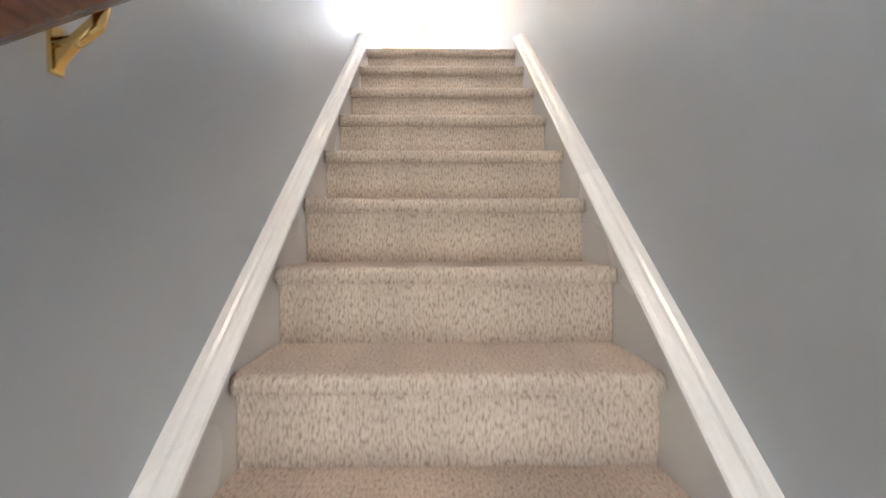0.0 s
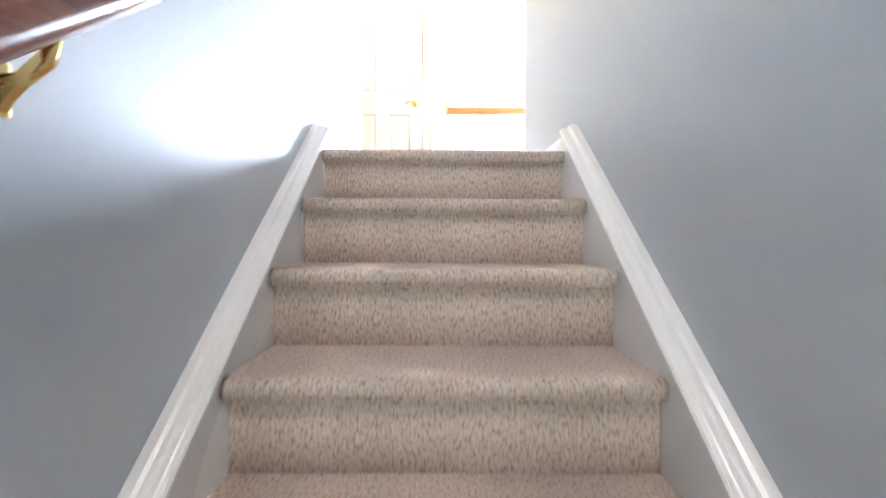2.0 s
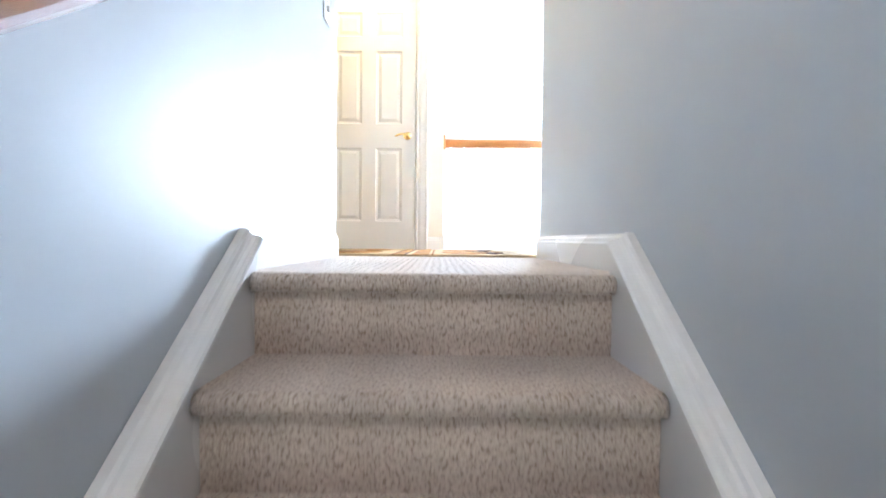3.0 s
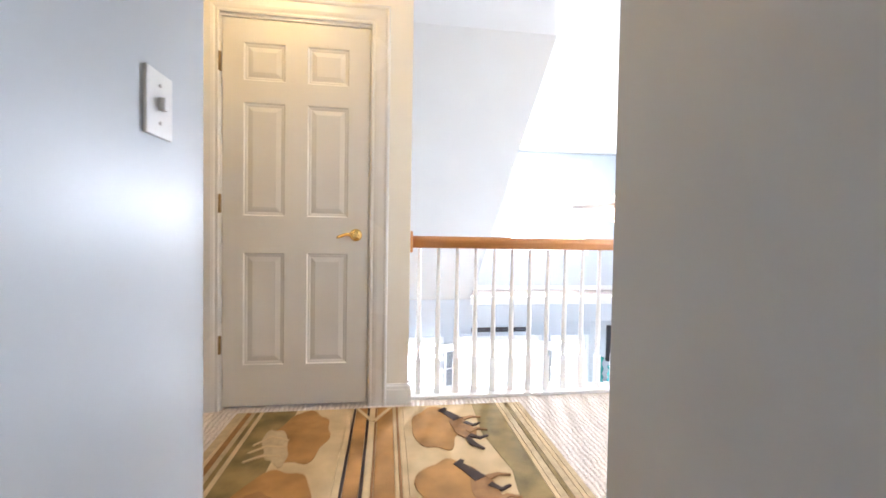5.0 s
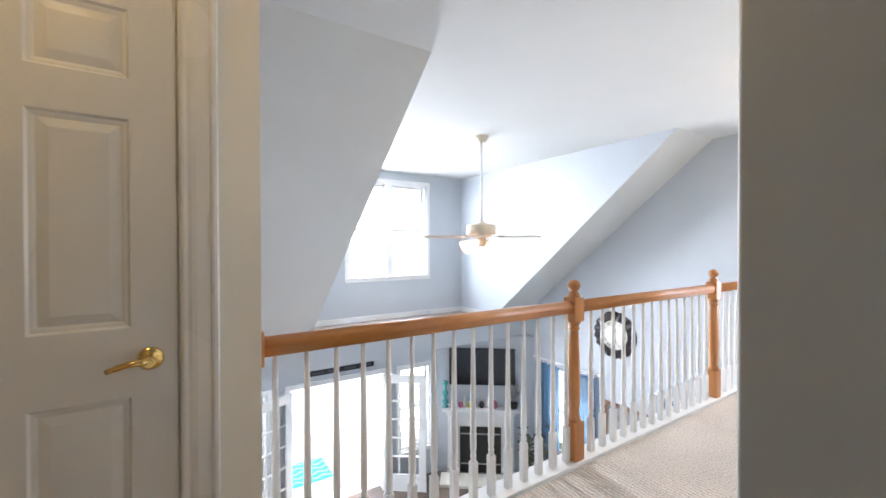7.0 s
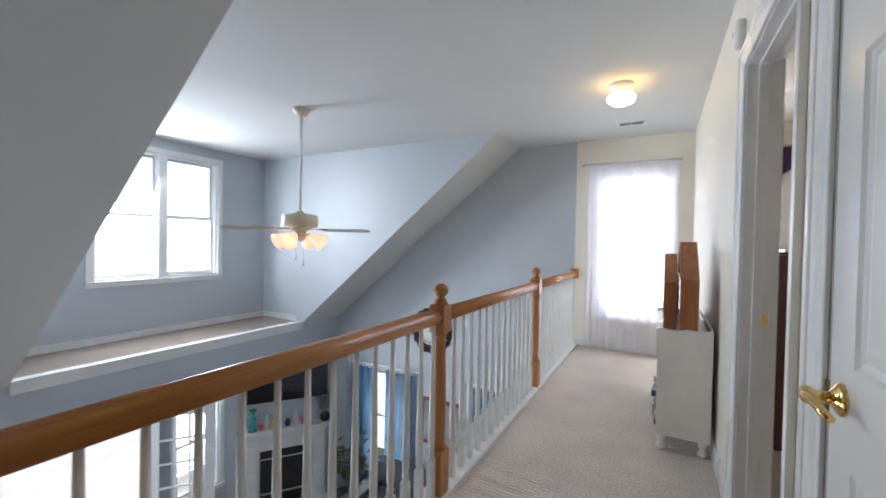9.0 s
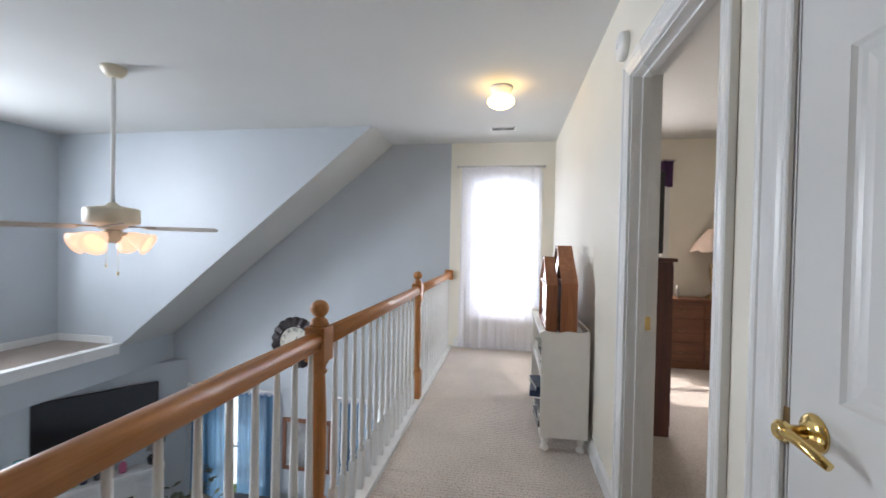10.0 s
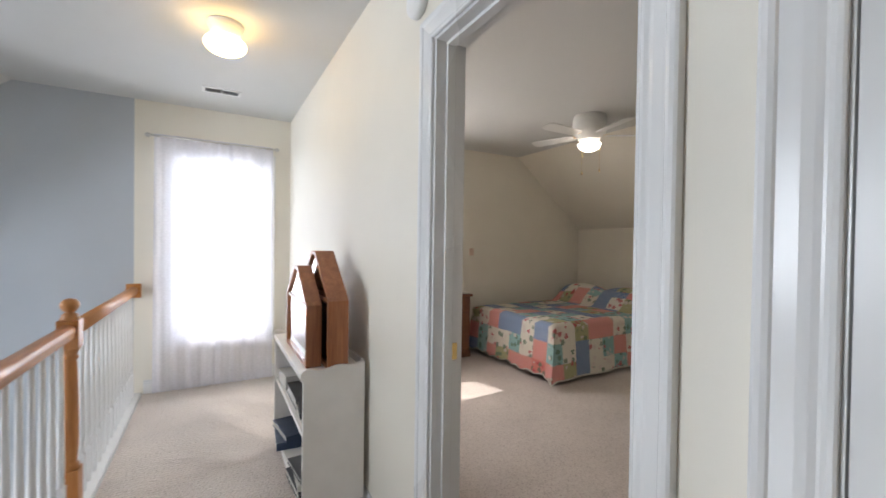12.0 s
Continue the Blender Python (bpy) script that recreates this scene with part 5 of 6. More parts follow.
for dx, dy, z in ((0.03, -0.02, 1.02), (-0.035, 0.01, 1.08)):
    bm = bmesh.new()
    add_tube(bm, [(FX + dx, FY + dy, 1.24), (FX + dx, FY + dy, z)], 0.0012, 6)
    add_lathe(bm, [(0.002, z - 0.028), (0.006, z - 0.020), (0.005, z - 0.004), (0.001, z)], (FX + dx, FY + dy, 0), 10)
    part("pull_chain", bm, BRASS, fan)

# ---- living room: wall clock ----
KX, KY, KZ = END_X - 0.002, 4.40, -0.08
clock = thing("wall_clock", (KX, KY, KZ), "large round clock with a dark scalloped rim on grey wall", "clock")
face_on = Matrix.Translation((KX, KY, KZ)) @ pose(0, 0, 0, 0, -90, 0)
own = bmesh.new()
n = 72
rings = []
for r, h, amp in ((0.215, 0.030, 0.0), (0.228, 0.045, 0.004), (0.285, 0.030, 0.010), (0.334, 0.012, 0.015), (0.338, 0.004, 0.015), (0.25, 0.002, 0.0)):
    rings.append([own.verts.new(((r + amp * abs(math.cos(9 * t)) * 0.9) * math.cos(t), (r + amp * abs(math.cos(9 * t)) * 0.9) * math.sin(t), h + amp * 0.8 * math.cos(18 * t))) for t in [2 * math.pi * k / n for k in range(n)]])
for p, q in zip(rings, rings[1:]):
    for k in range(n):
        own.faces.new((p[k], p[(k + 1) % n], q[(k + 1) % n], q[k]))
bm = bmesh.new()
merge(bm, own, 0, face_on)
part("rim", bm, CLOCK_RIM, clock, "dark scalloped metal rim")
own = bmesh.new()
add_lathe(own, [(0.222, 0.004), (0.222, 0.022), (0.001, 0.024)], (0, 0, 0), 48, smooth=False)
bm = bmesh.new()
merge(bm, own, 0, face_on)
dial = part("dial", bm, CLOCK_FACE, clock, "ivory dial")
NUMERALS = ["XII", "I", "II", "III", "IIII", "V", "VI", "VII", "VIII", "IX", "X", "XI"]
for k, text in enumerate(NUMERALS):
    a = math.radians(90 - 30 * k)
    curve = bpy.data.curves.new("numeral", "FONT")
    curve.body, curve.size, curve.align_x, curve.align_y, curve.extrude = text, 0.062, "CENTER", "CENTER", 0.0008
    tmp = bpy.data.objects.new("numeral_text", curve)
    me = bpy.data.meshes.new_from_object(tmp)
    bpy.data.objects.remove(tmp)
    # the dial's right-hand side, seen from the room, points to -y
    frame_m = Matrix(((0, 0, -1, KX - 0.0255), (-1, 0, 0, KY), (0, 1, 0, KZ), (0, 0, 0, 1)))
    me.transform(frame_m @ Matrix.Translation((0.172 * math.cos(a), 0.172 * math.sin(a), 0)) @ pose(0, 0, 0, 0, 0, -30 * k))
    me.materials.append(BLACK)
    part("numeral", me, None, dial)
frame_m = Matrix(((0, 0, -1, KX - 0.028), (-1, 0, 0, KY), (0, 1, 0, KZ), (0, 0, 0, 1)))
for length, width, degrees in ((0.105, 0.011, -20), (0.150, 0.008, -160)):
    own = bmesh.new()
    add_prism(own, [(-width / 2, -0.02), (width / 2, -0.02), (width * 0.9, length * 0.6), (0, length), (-width * 0.9, length * 0.6)], "z", 0, 0.002)
    bm = bmesh.new()
    merge(bm, own, 0, frame_m @ pose(0, 0, 0, 0, 0, degrees))
    part("clock_needle", bm, BLACK, dial)

# ---- living room: fireplace, screen, mantel things ----
AX, AY, BX, BY = 3.62, NORTH, END_X, 6.03
along = Vector((BX - AX, BY - AY, 0)).normalized()
normal = Vector((along.y, -along.x, 0))
if normal.y > 0:
    normal = -normal
HEARTH = Matrix(((along.x, normal.x, 0, (AX + BX) / 2), (along.y, normal.y, 0, (AY + BY) / 2), (0, 0, 1, LOW), (0, 0, 0, 1)))


def in_corner(*corners, bevel=0.0):
    """Boxes in the fireplace's own axes: along the wall, out of it, up from the floor."""
    own, bm = boxes(*corners, bevel=bevel), bmesh.new()
    merge(bm, own, 0, HEARTH)
    return bm


half = math.hypot(BX - AX, BY - AY) / 2
bm = bmesh.new()
add_prism(bm, [(AX, AY - 0.001), (BX - 0.001, BY), (BX - 0.001, AY - 0.001)], "z", LOW, -0.412)
setting("wall_corner", bm, GREY, "grey painted wall across the fireplace corner", "wall")
fireplace = thing("fireplace", HEARTH @ Vector((0, 0, 0)), "white painted mantel around a black gas firebox", "fireplace")
MX = -0.06
for x in (MX - 0.60, MX + 0.40):
    part("pilaster", in_corner(((x, 0.001, 0.0), (x + 0.20, 0.10, 1.06)), ((x - 0.015, 0.001, 0.0), (x + 0.215, 0.115, 0.12)), ((x + 0.03, 0.10, 0.2), (x + 0.17, 0.108, 0.98)), bevel=0.004), TRIM, fireplace)
part("frieze", in_corner(((MX - 0.60, 0.001, 0.90), (MX + 0.60, 0.09, 1.15)), ((MX - 0.62, 0.001, 1.10), (MX + 0.62, 0.13, 1.17)), bevel=0.004), TRIM, fireplace)
part("mantel_shelf", in_corner(((MX - 0.69, 0.001, 1.20), (MX + 0.69, 0.23, 1.245)), ((MX - 0.66, 0.001, 1.17), (MX + 0.66, 0.18, 1.20)), bevel=0.005), TRIM, fireplace)
part("surround", in_corner(((MX - 0.40, 0.001, 0.0), (MX - 0.375, 0.05, 0.90)), ((MX + 0.375, 0.001, 0.0), (MX + 0.40, 0.05, 0.90)), ((MX - 0.375, 0.001, 0.87), (MX + 0.375, 0.05, 0.90))), CLOCK_FACE, fireplace, "pale tile surround")
part("firebox", in_corner(((MX - 0.375, 0.002, 0.02), (MX + 0.375, 0.03, 0.87))), SOOT, fireplace, "black metal firebox")
for z in (0.72, 0.17):
    part("louvre_bar", in_corner(((MX - 0.36, 0.03, z), (MX + 0.36, 0.045, z + 0.022)), bevel=0.003), STEEL, fireplace, "pale metal louvre bar")
part("hearth", in_corner(((MX - 0.72, 0.12, 0.0), (MX + 0.72, 0.52, 0.05)), bevel=0.006), CLOCK_FACE, fireplace, "pale stone hearth")

screen = thing("television", HEARTH @ Vector((-0.06, 0.05, 1.64)), "large black flat screen on the wall above the mantel", "television")
part("bezel", in_corner(((-0.63, 0.03, 1.64), (0.57, 0.07, 2.31)), bevel=0.006), BLACK, screen)
part("display", in_corner(((-0.618, 0.0695, 1.655), (0.558, 0.072, 2.298))), SCREEN, screen, "dark glossy display")
part("wall_mount", in_corner(((-0.2, 0.001, 1.8), (0.15, 0.03, 2.15))), BLACK, screen)


def candle_holder(u, height, k):
    at = HEARTH @ Vector((u, 0.12, 1.2455))
    c = thing("candle_holder", at, "turned turquoise candle holder on the mantel" if k else "tall turned turquoise candle holder on the mantel", "candle holder", "turquoise candle holders")
    bm = bmesh.new()
    h = height
    add_lathe(bm, [(0.060, 0.0), (0.062, 0.014), (0.028, 0.035), (0.040, 0.14 * h), (0.060, 0.22 * h), (0.026, 0.36 * h), (0.045, 0.48 * h), (0.054, 0.56 * h), (0.024, 0.70 * h), (0.026, 0.82 * h), (0.052, 0.93 * h), (0.055, h), (0.012, h + 0.002)], at, 20)
    part("stem", bm, TURQ, c)


candle_holder(-0.70, 0.47, 0)
candle_holder(-0.54, 0.33, 1)
for k, (u, h, m, name, label) in enumerate([(-0.42, 0.12, PINK, "ornament", "small pink ornament on the mantel"), (-0.34, 0.20, PAPER, "bottle", "pale capped bottle on the mantel"), (-0.26, 0.10, YELLOW, "ornament", "small yellow ornament on the mantel"),
                                          (-0.17, 0.21, BLUEBOOK, "bottle", "dark blue bottle on the mantel"), (-0.04, 0.14, DARKBOOK, "ornament", "small dark ornament on the mantel"), (0.08, 0.20, PAPER, "bottle", "pale capped bottle on the mantel"), (0.20, 0.16, PINK, "ornament", "pink ornament beside a bottle on the mantel")]):
    at = HEARTH @ Vector((u, 0.10, 1.2455))
    o = thing(name, at, label, name)
    bm = bmesh.new()
    add_lathe(bm, [(0.036, 0.0), (0.042, 0.2 * h), (0.040, 0.6 * h), (0.018, 0.78 * h), (0.016, 0.9 * h)], at, 16)
    part("body", bm, m, o)
    bm = bmesh.new()
    add_lathe(bm, [(0.019, 0.9 * h), (0.020, h), (0.004, h + 0.004)], at, 14)
    part("cap", bm, PAPER, o)


def leafy(name, at, height, spread, count, size, leaf, pot, label, category, seed, upright=0.6):
    """A potted arrangement: a turned pot, bowed stems and many small pointed leaves."""
    plant = thing(name, at, label, category)
    x, y, z = at
    bm = bmesh.new()
    add_lathe(bm, [(0.05, z), (0.075, z + 0.02), (0.085, z + height * 0.16), (0.078, z + height * 0.2), (0.06, z + height * 0.19)], (x, y, 0), 20)
    part("pot", bm, pot, plant)
    rnd = random.Random(seed)
    stems, leaves = bmesh.new(), bmesh.new()
    for _ in range(count):
        a, r = rnd.uniform(0, 2 * math.pi), spread * rnd.uniform(0.3, 1.0)
        top = Vector((x + r * math.cos(a), y + r * math.sin(a), z + height * rnd.uniform(0.55, 1.0)))
        foot = Vector((x, y, z + height * 0.17))
        mid = (foot + top) / 2 + Vector((0, 0, height * 0.12 * upright))
        add_tube(stems, [foot, mid, top], [0.003, 0.0025, 0.0012], 5)
        for _ in range(9):
            t = rnd.uniform(0.35, 1.0)
            p = foot.lerp(mid, min(1, t * 2)) if t < 0.5 else mid.lerp(top, (t - 0.5) * 2)
            d = Vector((rnd.uniform(-1, 1), rnd.uniform(-1, 1), rnd.uniform(-0.3, 0.9))).normalized()
            s = d.cross(Vector((0, 0, 1))).normalized() * size * 0.28
            v = [leaves.verts.new(q) for q in (p, p + d * size * 0.5 + s + Vector((0, 0, size * 0.06)), p + d * size, p + d * size * 0.5 - s + Vector((0, 0, size * 0.06)))]
            leaves.faces.new(v)
    part("stems", stems, leaf, plant)
    tagged(part("leaves", leaves, leaf, plant), kind="stuff")
    return plant


leafy("flower_arrangement", HEARTH @ Vector((0.53, 0.11, 1.2455)), 0.52, 0.17, 30, 0.06, SILVER_LEAF, BLACK, "silvery artificial flowers in a black pot on the mantel", "flowers", 5)
leafy("house_plant", (4.60, 5.55, LOW), 1.30, 0.36, 20, 0.12, LEAF, BLACK, "tall dark green house plant in a black pot", "plant", 6, 0.9)

# dark slatted sign above the patio door
sign = thing("wall_sign", (1.86, NORTH, -0.77), "long narrow dark board above the patio door", "wall board")
part("board", boxes(((1.31, NORTH - 0.022, -0.775), (2.41, NORTH - 0.001, -0.695)), bevel=0.003), CLOCK_RIM, sign)
for k in range(4):
    part("letter_bar", boxes(((1.37 + 0.26 * k, NORTH - 0.026, -0.752), (1.57 + 0.26 * k, NORTH - 0.0225, -0.718))), SOFA, sign)

# patio doors, opened inward
setting("casing_patio", boxes(((PATIO[0] - 0.08, NORTH - 0.02, LOW), (PATIO[0], NORTH - 0.001, -0.85)), ((PATIO[1], NORTH - 0.02, LOW), (PATIO[1] + 0.08, NORTH - 0.001, -0.85)), ((PATIO[0], NORTH - 0.02, -0.93), (PATIO[1], NORTH - 0.001, -0.85)), bevel=0.003), TRIM, "white casing round the patio doorway", "door casing")
for hinge_x, degrees, s, label in ((PATIO[0] + 0.01, -152, 1, "white patio door with small panes, open against window"), (PATIO[1] - 0.01, 142, -1, "white patio door with small panes, open beside fireplace")):
    leaf = thing("patio_door", (hinge_x, NORTH - 0.01, LOW), label, "door", "patio doors", "structure")
    turn = Matrix.Translation((hinge_x, NORTH - 0.03, LOW)) @ pose(0, 0, 0, 0, 0, degrees) @ Matrix.Diagonal((s, 1, 1, 1))
    own = bmesh.new()
    w, h = 0.74, 1.99
    holes = [(0.11 + 0.175 * i, 0.11 + 0.175 * i + 0.155, 0.30 + 0.315 * j, 0.30 + 0.315 * j + 0.295) for i in range(3) for j in range(5)]
    add_panel(own, "y", -0.02, 0.02, 0.0, w, 0.015, h, holes=holes)
    bm = bmesh.new()
    merge(bm, own, 0, turn)
    part("door_frame", bm, TRIM, leaf)
    for a, b, c, d in holes:
        own = boxes(((a - 0.003, -0.003, c - 0.003), (b + 0.003, 0.003, d + 0.003)))
        bm = bmesh.new()
        merge(bm, own, 0, turn)
        part("pane", bm, GLASS, leaf, "clear glass pane").visible_shadow = False
    own = bmesh.new()
    add_lathe(own, [(0.022, 0.0), (0.022, 0.008), (0.010, 0.014), (0.010, 0.035), (0.026, 0.045), (0.024, 0.065), (0.004, 0.07)], (w - 0.06, -0.02, 0.93), 16, m=pose(0, 0, 0, 90, 0, 0))
    bm = bmesh.new()
    merge(bm, own, 0, turn)
    part("knob", bm, BRASS, leaf, "brass door knob")

# curtains on the living room's east wall
for y0, y1, label in ((4.66, 5.88, "pair of blue curtains on a white rod"), (2.62, 3.72, "pair of blue curtains on a white rod under the landing")):
    c = thing("window_curtains", (END_X - 0.08, (y0 + y1) / 2, -0.74), label, "curtain", "blue living room curtains")
    bm = bmesh.new()
    add_tube(bm, [(END_X - 0.08, y0 - 0.04, -0.735), (END_X - 0.08, y1 + 0.04, -0.735)], 0.013, 12)
    part("rod", bm, SWITCH, c)
    for y, s in ((y0 - 0.04, -1), (y1 + 0.04, 1)):
        bm = bmesh.new()
        add_lathe(bm, [(0.013, 0.0), (0.026, 0.015), (0.026, 0.035), (0.004, 0.05)], (END_X - 0.08, y, -0.735), 14, m=pose(0, 0, 0, -90 * s, 0, 0))
        part("finial", bm, SWITCH, c)
    for y in (y0 + 0.02, y1 - 0.02):
        part("bracket", boxes(((END_X - 0.085, y - 0.006, -0.76), (END_X - 0.001, y + 0.006, -0.748))), SWITCH, c)
    w = (y1 - y0) * 0.42
    for a, b in ((y0, y0 + w), (y1 - w, y1)):
        part("cloth", drape(a, b, LOW + 0.03, -0.775, END_X - 0.085, 5, 0.028, 0.02, a), BLUE_CURTAIN, c, "blue translucent curtain cloth")
    part("heading", drape(y0, y1, -0.80, -0.725, END_X - 0.085, 11, 0.012), SHEER, c, "gathered white heading")

pic = thing("picture_frame", (END_X - 0.02, 4.22, -1.74), "brown framed grey picture between the curtains", "picture")
y0, y1, z0, z1 = 3.86, 4.56, -1.78, -1.09
part("frame", boxes(((END_X - 0.03, y0, z0), (END_X - 0.001, y0 + 0.05, z1)), ((END_X - 0.03, y1 - 0.05, z0), (END_X - 0.001, y1, z1)), ((END_X - 0.03, y0 + 0.05, z0), (END_X - 0.001, y1 - 0.05, z0 + 0.05)), ((END_X - 0.03, y0 + 0.05, z1 - 0.05), (END_X - 0.001, y1 - 0.05, z1)), bevel=0.003), DRESSER_WOOD, pic)
part("print", boxes(((END_X - 0.018, y0 + 0.05, z0 + 0.05), (END_X - 0.002, y1 - 0.05, z1 - 0.05))), material("grey_picture_print", (0.26, 0.26, 0.26), 0.5, vary=0.5, scale=5), pic)

sofa = thing("sofa", (4.45, 4.4, LOW), "charcoal cloth sofa with its back to the curtains", "sofa")
part("base", boxes(((4.05, 3.45, LOW + 0.10), (4.92, 5.25, LOW + 0.40)), bevel=0.03), SOFA, sofa)
part("backrest", boxes(((4.72, 3.45, LOW + 0.40), (4.93, 5.25, LOW + 0.86)), bevel=0.06), SOFA, sofa)
for y in (3.45, 5.03):
    part("armrest", boxes(((4.05, y, LOW + 0.401), (4.718, y + 0.22, LOW + 0.62)), bevel=0.05), SOFA, sofa)
for y in (3.68, 4.36):
    part("seat_cushion", boxes(((4.02, y, LOW + 0.401), (4.715, y + 0.66, LOW + 0.53)), bevel=0.04), SOFA, sofa)
for x in (4.10, 4.86):
    for y in (3.5, 5.2):
        part("leg", boxes(((x - 0.025, y - 0.025, LOW), (x + 0.025, y + 0.025, LOW + 0.10))), BLACK, sofa)

lamp = thing("floor_lamp", (0.39, 5.0, LOW), "lit floor lamp with a cream drum shade", "floor lamp")
bm = bmesh.new()
add_lathe(bm, [(0.15, LOW), (0.15, LOW + 0.015), (0.02, LOW + 0.03), (0.011, LOW + 0.05), (0.011, -1.35), (0.004, -1.34)], (0.39, 5.0, 0), 20)
part("stand", bm, DULL_BRASS, lamp)
bm = bmesh.new()
add_lathe(bm, [(0.185, -1.60), (0.150, -1.315), (0.147, -1.317), (0.182, -1.598)], (0.39, 5.0, 0), 32)
part("shade", bm, glowing("lit_cream_shade", (1.0, 0.72, 0.42), 3.0), lamp, "glowing cream shade")
for k in range(3):
    a = 2.1 * k
    bm = bmesh.new()
    add_tube(bm, [(0.39, 5.0, -1.345), (0.39 + 0.149 * math.cos(a), 5.0 + 0.149 * math.sin(a), -1.325)], 0.002, 6)
    part("shade_spoke", bm, DULL_BRASS, lamp)

# ---- outside ----
setting("ground", boxes(((-150, -150, LOW - 0.4), (150, 150, LOW - 0.21))), GRASS, "green lawn round the house", "ground")
setting("patio", boxes(((-2.0, NORTH + 0.15, LOW - 0.2), (7.0, 26.0, LOW - 0.03))), STONE, "pale concrete patio outside the doors", "patio")
# unseen flat slab, added to stop sky light leaking in above the ceilings
setting("sky_block_slab", boxes(((-3.2, -6.6, CEIL + 0.19), (END_X + 0.5, NORTH + 0.3, CEIL + 0.3))), STONE, "plain unseen slab added above the ceilings to keep daylight out", "roof")
MAT_PALE = material("pale_turquoise_cloth", (0.22, 0.66, 0.68), 0.7)
MAT_DEEP = material("turquoise_cloth", (0.02, 0.42, 0.50), 0.7)
mat = thing("patio_mat", (1.65, 8.45, LOW - 0.03), "turquoise mat with pale wavy stripes on the patio", "mat")
part("cloth", boxes(((1.30, 8.05, LOW - 0.0295), (2.02, 8.85, LOW - 0.012)), bevel=0.006), MAT_DEEP, mat)
for k in range(5):
    bm = bmesh.new()
    y = 8.13 + 0.155 * k
    top = [(1.32 + 0.034 * n, y + 0.03 * math.sin(n * 0.9 + k)) for n in range(21)]
    add_prism(bm, top + [(px, py + 0.055) for px, py in reversed(top)], "z", LOW - 0.0125, LOW - 0.008)
    part("wavy_stripe", bm, MAT_PALE, mat)

# ---- bedroom ----
chest = thing("tall_chest", (3.45, 0.75, 0.0), "tall dark cherry chest just inside the bedroom", "chest")
part("carcass", boxes(((3.03, 0.53, 0.0), (3.95, 0.955, 1.19)), bevel=0.004), CHEST_WOOD, chest)
part("top", boxes(((3.01, 0.51, 1.19), (3.97, 0.957, 1.215)), bevel=0.005), CHEST_WOOD, chest)
for k in range(5):
    z = 0.06 + 0.225 * k
    d = part("drawer_front", boxes(((3.06, 0.515, z), (3.92, 0.529, z + 0.205)), bevel=0.004), CHEST_WOOD, chest)
    for x in (3.25, 3.73):
        bm = bmesh.new()
        add_lathe(bm, [(0.010, 0.0), (0.008, 0.012), (0.016, 0.020), (0.012, 0.028), (0.002, 0.030)], (x, 0.515, z + 0.10), 12, m=pose(0, 0, 0, 90, 0, 0))
        part("knob", bm, DULL_BRASS, d)
tv = thing("small_television", (3.45, 0.62, 1.215), "black flat television standing on the tall chest", "television")
part("bezel", boxes(((3.02, 0.60, 1.245), (4.08, 0.64, 1.80)), bevel=0.005), BLACK, tv)
part("display", boxes(((3.035, 0.597, 1.26), (4.065, 0.5995, 1.785))), SCREEN, tv)
part("stand", boxes(((3.25, 0.55, 1.2155), (3.70, 0.72, 1.23)), ((3.42, 0.61, 1.23), (3.52, 0.64, 1.26)), bevel=0.003), BLACK, tv)

DR0, DR1, DF, DB = -0.905, 0.06, 4.735, 5.04
dresser = thing("dresser", (4.88, -0.42, 0.0), "brown wooden dresser with drawers under a lamp", "dresser")
part("carcass", boxes(((DF + 0.02, DR0 + 0.02, 0.0), (DB, DR1 - 0.02, 0.715)), bevel=0.003), DRESSER_WOOD, dresser)
part("top", boxes(((DF - 0.01, DR0, 0.715), (DB + 0.005, DR1, 0.745)), bevel=0.006), DRESSER_WOOD, dresser)
part("plinth", boxes(((DF + 0.008, DR0 + 0.01, 0.0), (DF + 0.0195, DR1 - 0.01, 0.07)), bevel=0.002), DRESSER_WOOD, dresser)
for c0, c1, rows in ((DR0 + 0.04, -0.44, [(0.09, 0.53), (0.55, 0.70)]), (-0.42, DR1 - 0.04, [(0.09, 0.28), (0.30, 0.53), (0.55, 0.70)])):
    for z0, z1 in rows:
        d = part("drawer_front", boxes(((DF + 0.004, c0, z0), (DF + 0.0195, c1, z1)), bevel=0.004), DRESSER_WOOD, dresser)
        bm = bmesh.new()
        ym, zm = (c0 + c1) / 2, (z0 + z1) / 2
        add_tube(bm, [(DF + 0.003, ym - 0.045, zm + 0.01), (DF - 0.014, ym - 0.035, zm), (DF - 0.016, ym, zm - 0.012), (DF - 0.014, ym + 0.035, zm), (DF + 0.003, ym + 0.045, zm + 0.01)], 0.004, 8)
        part("pull", bm, DULL_BRASS, d, "dull brass pull")

LX, LY = 4.93, -0.59
lamp = thing("table_lamp", (LX, LY, 0.745), "unlit table lamp with a scalloped cream shade", "table lamp")
bm = bmesh.new()
add_lathe(bm, [(0.075, 0.7455), (0.075, 0.760), (0.045, 0.775), (0.022, 0.80), (0.018, 0.86), (0.030, 0.94), (0.040, 1.03), (0.042, 1.08), (0.030, 1.12), (0.014, 1.14), (0.012, 1.20), (0.004, 1.21)], (LX, LY, 0), 20)
part("base", bm, DULL_BRASS, lamp, "bronze urn-shaped base")
bm = bmesh.new()
n, rows = 64, []
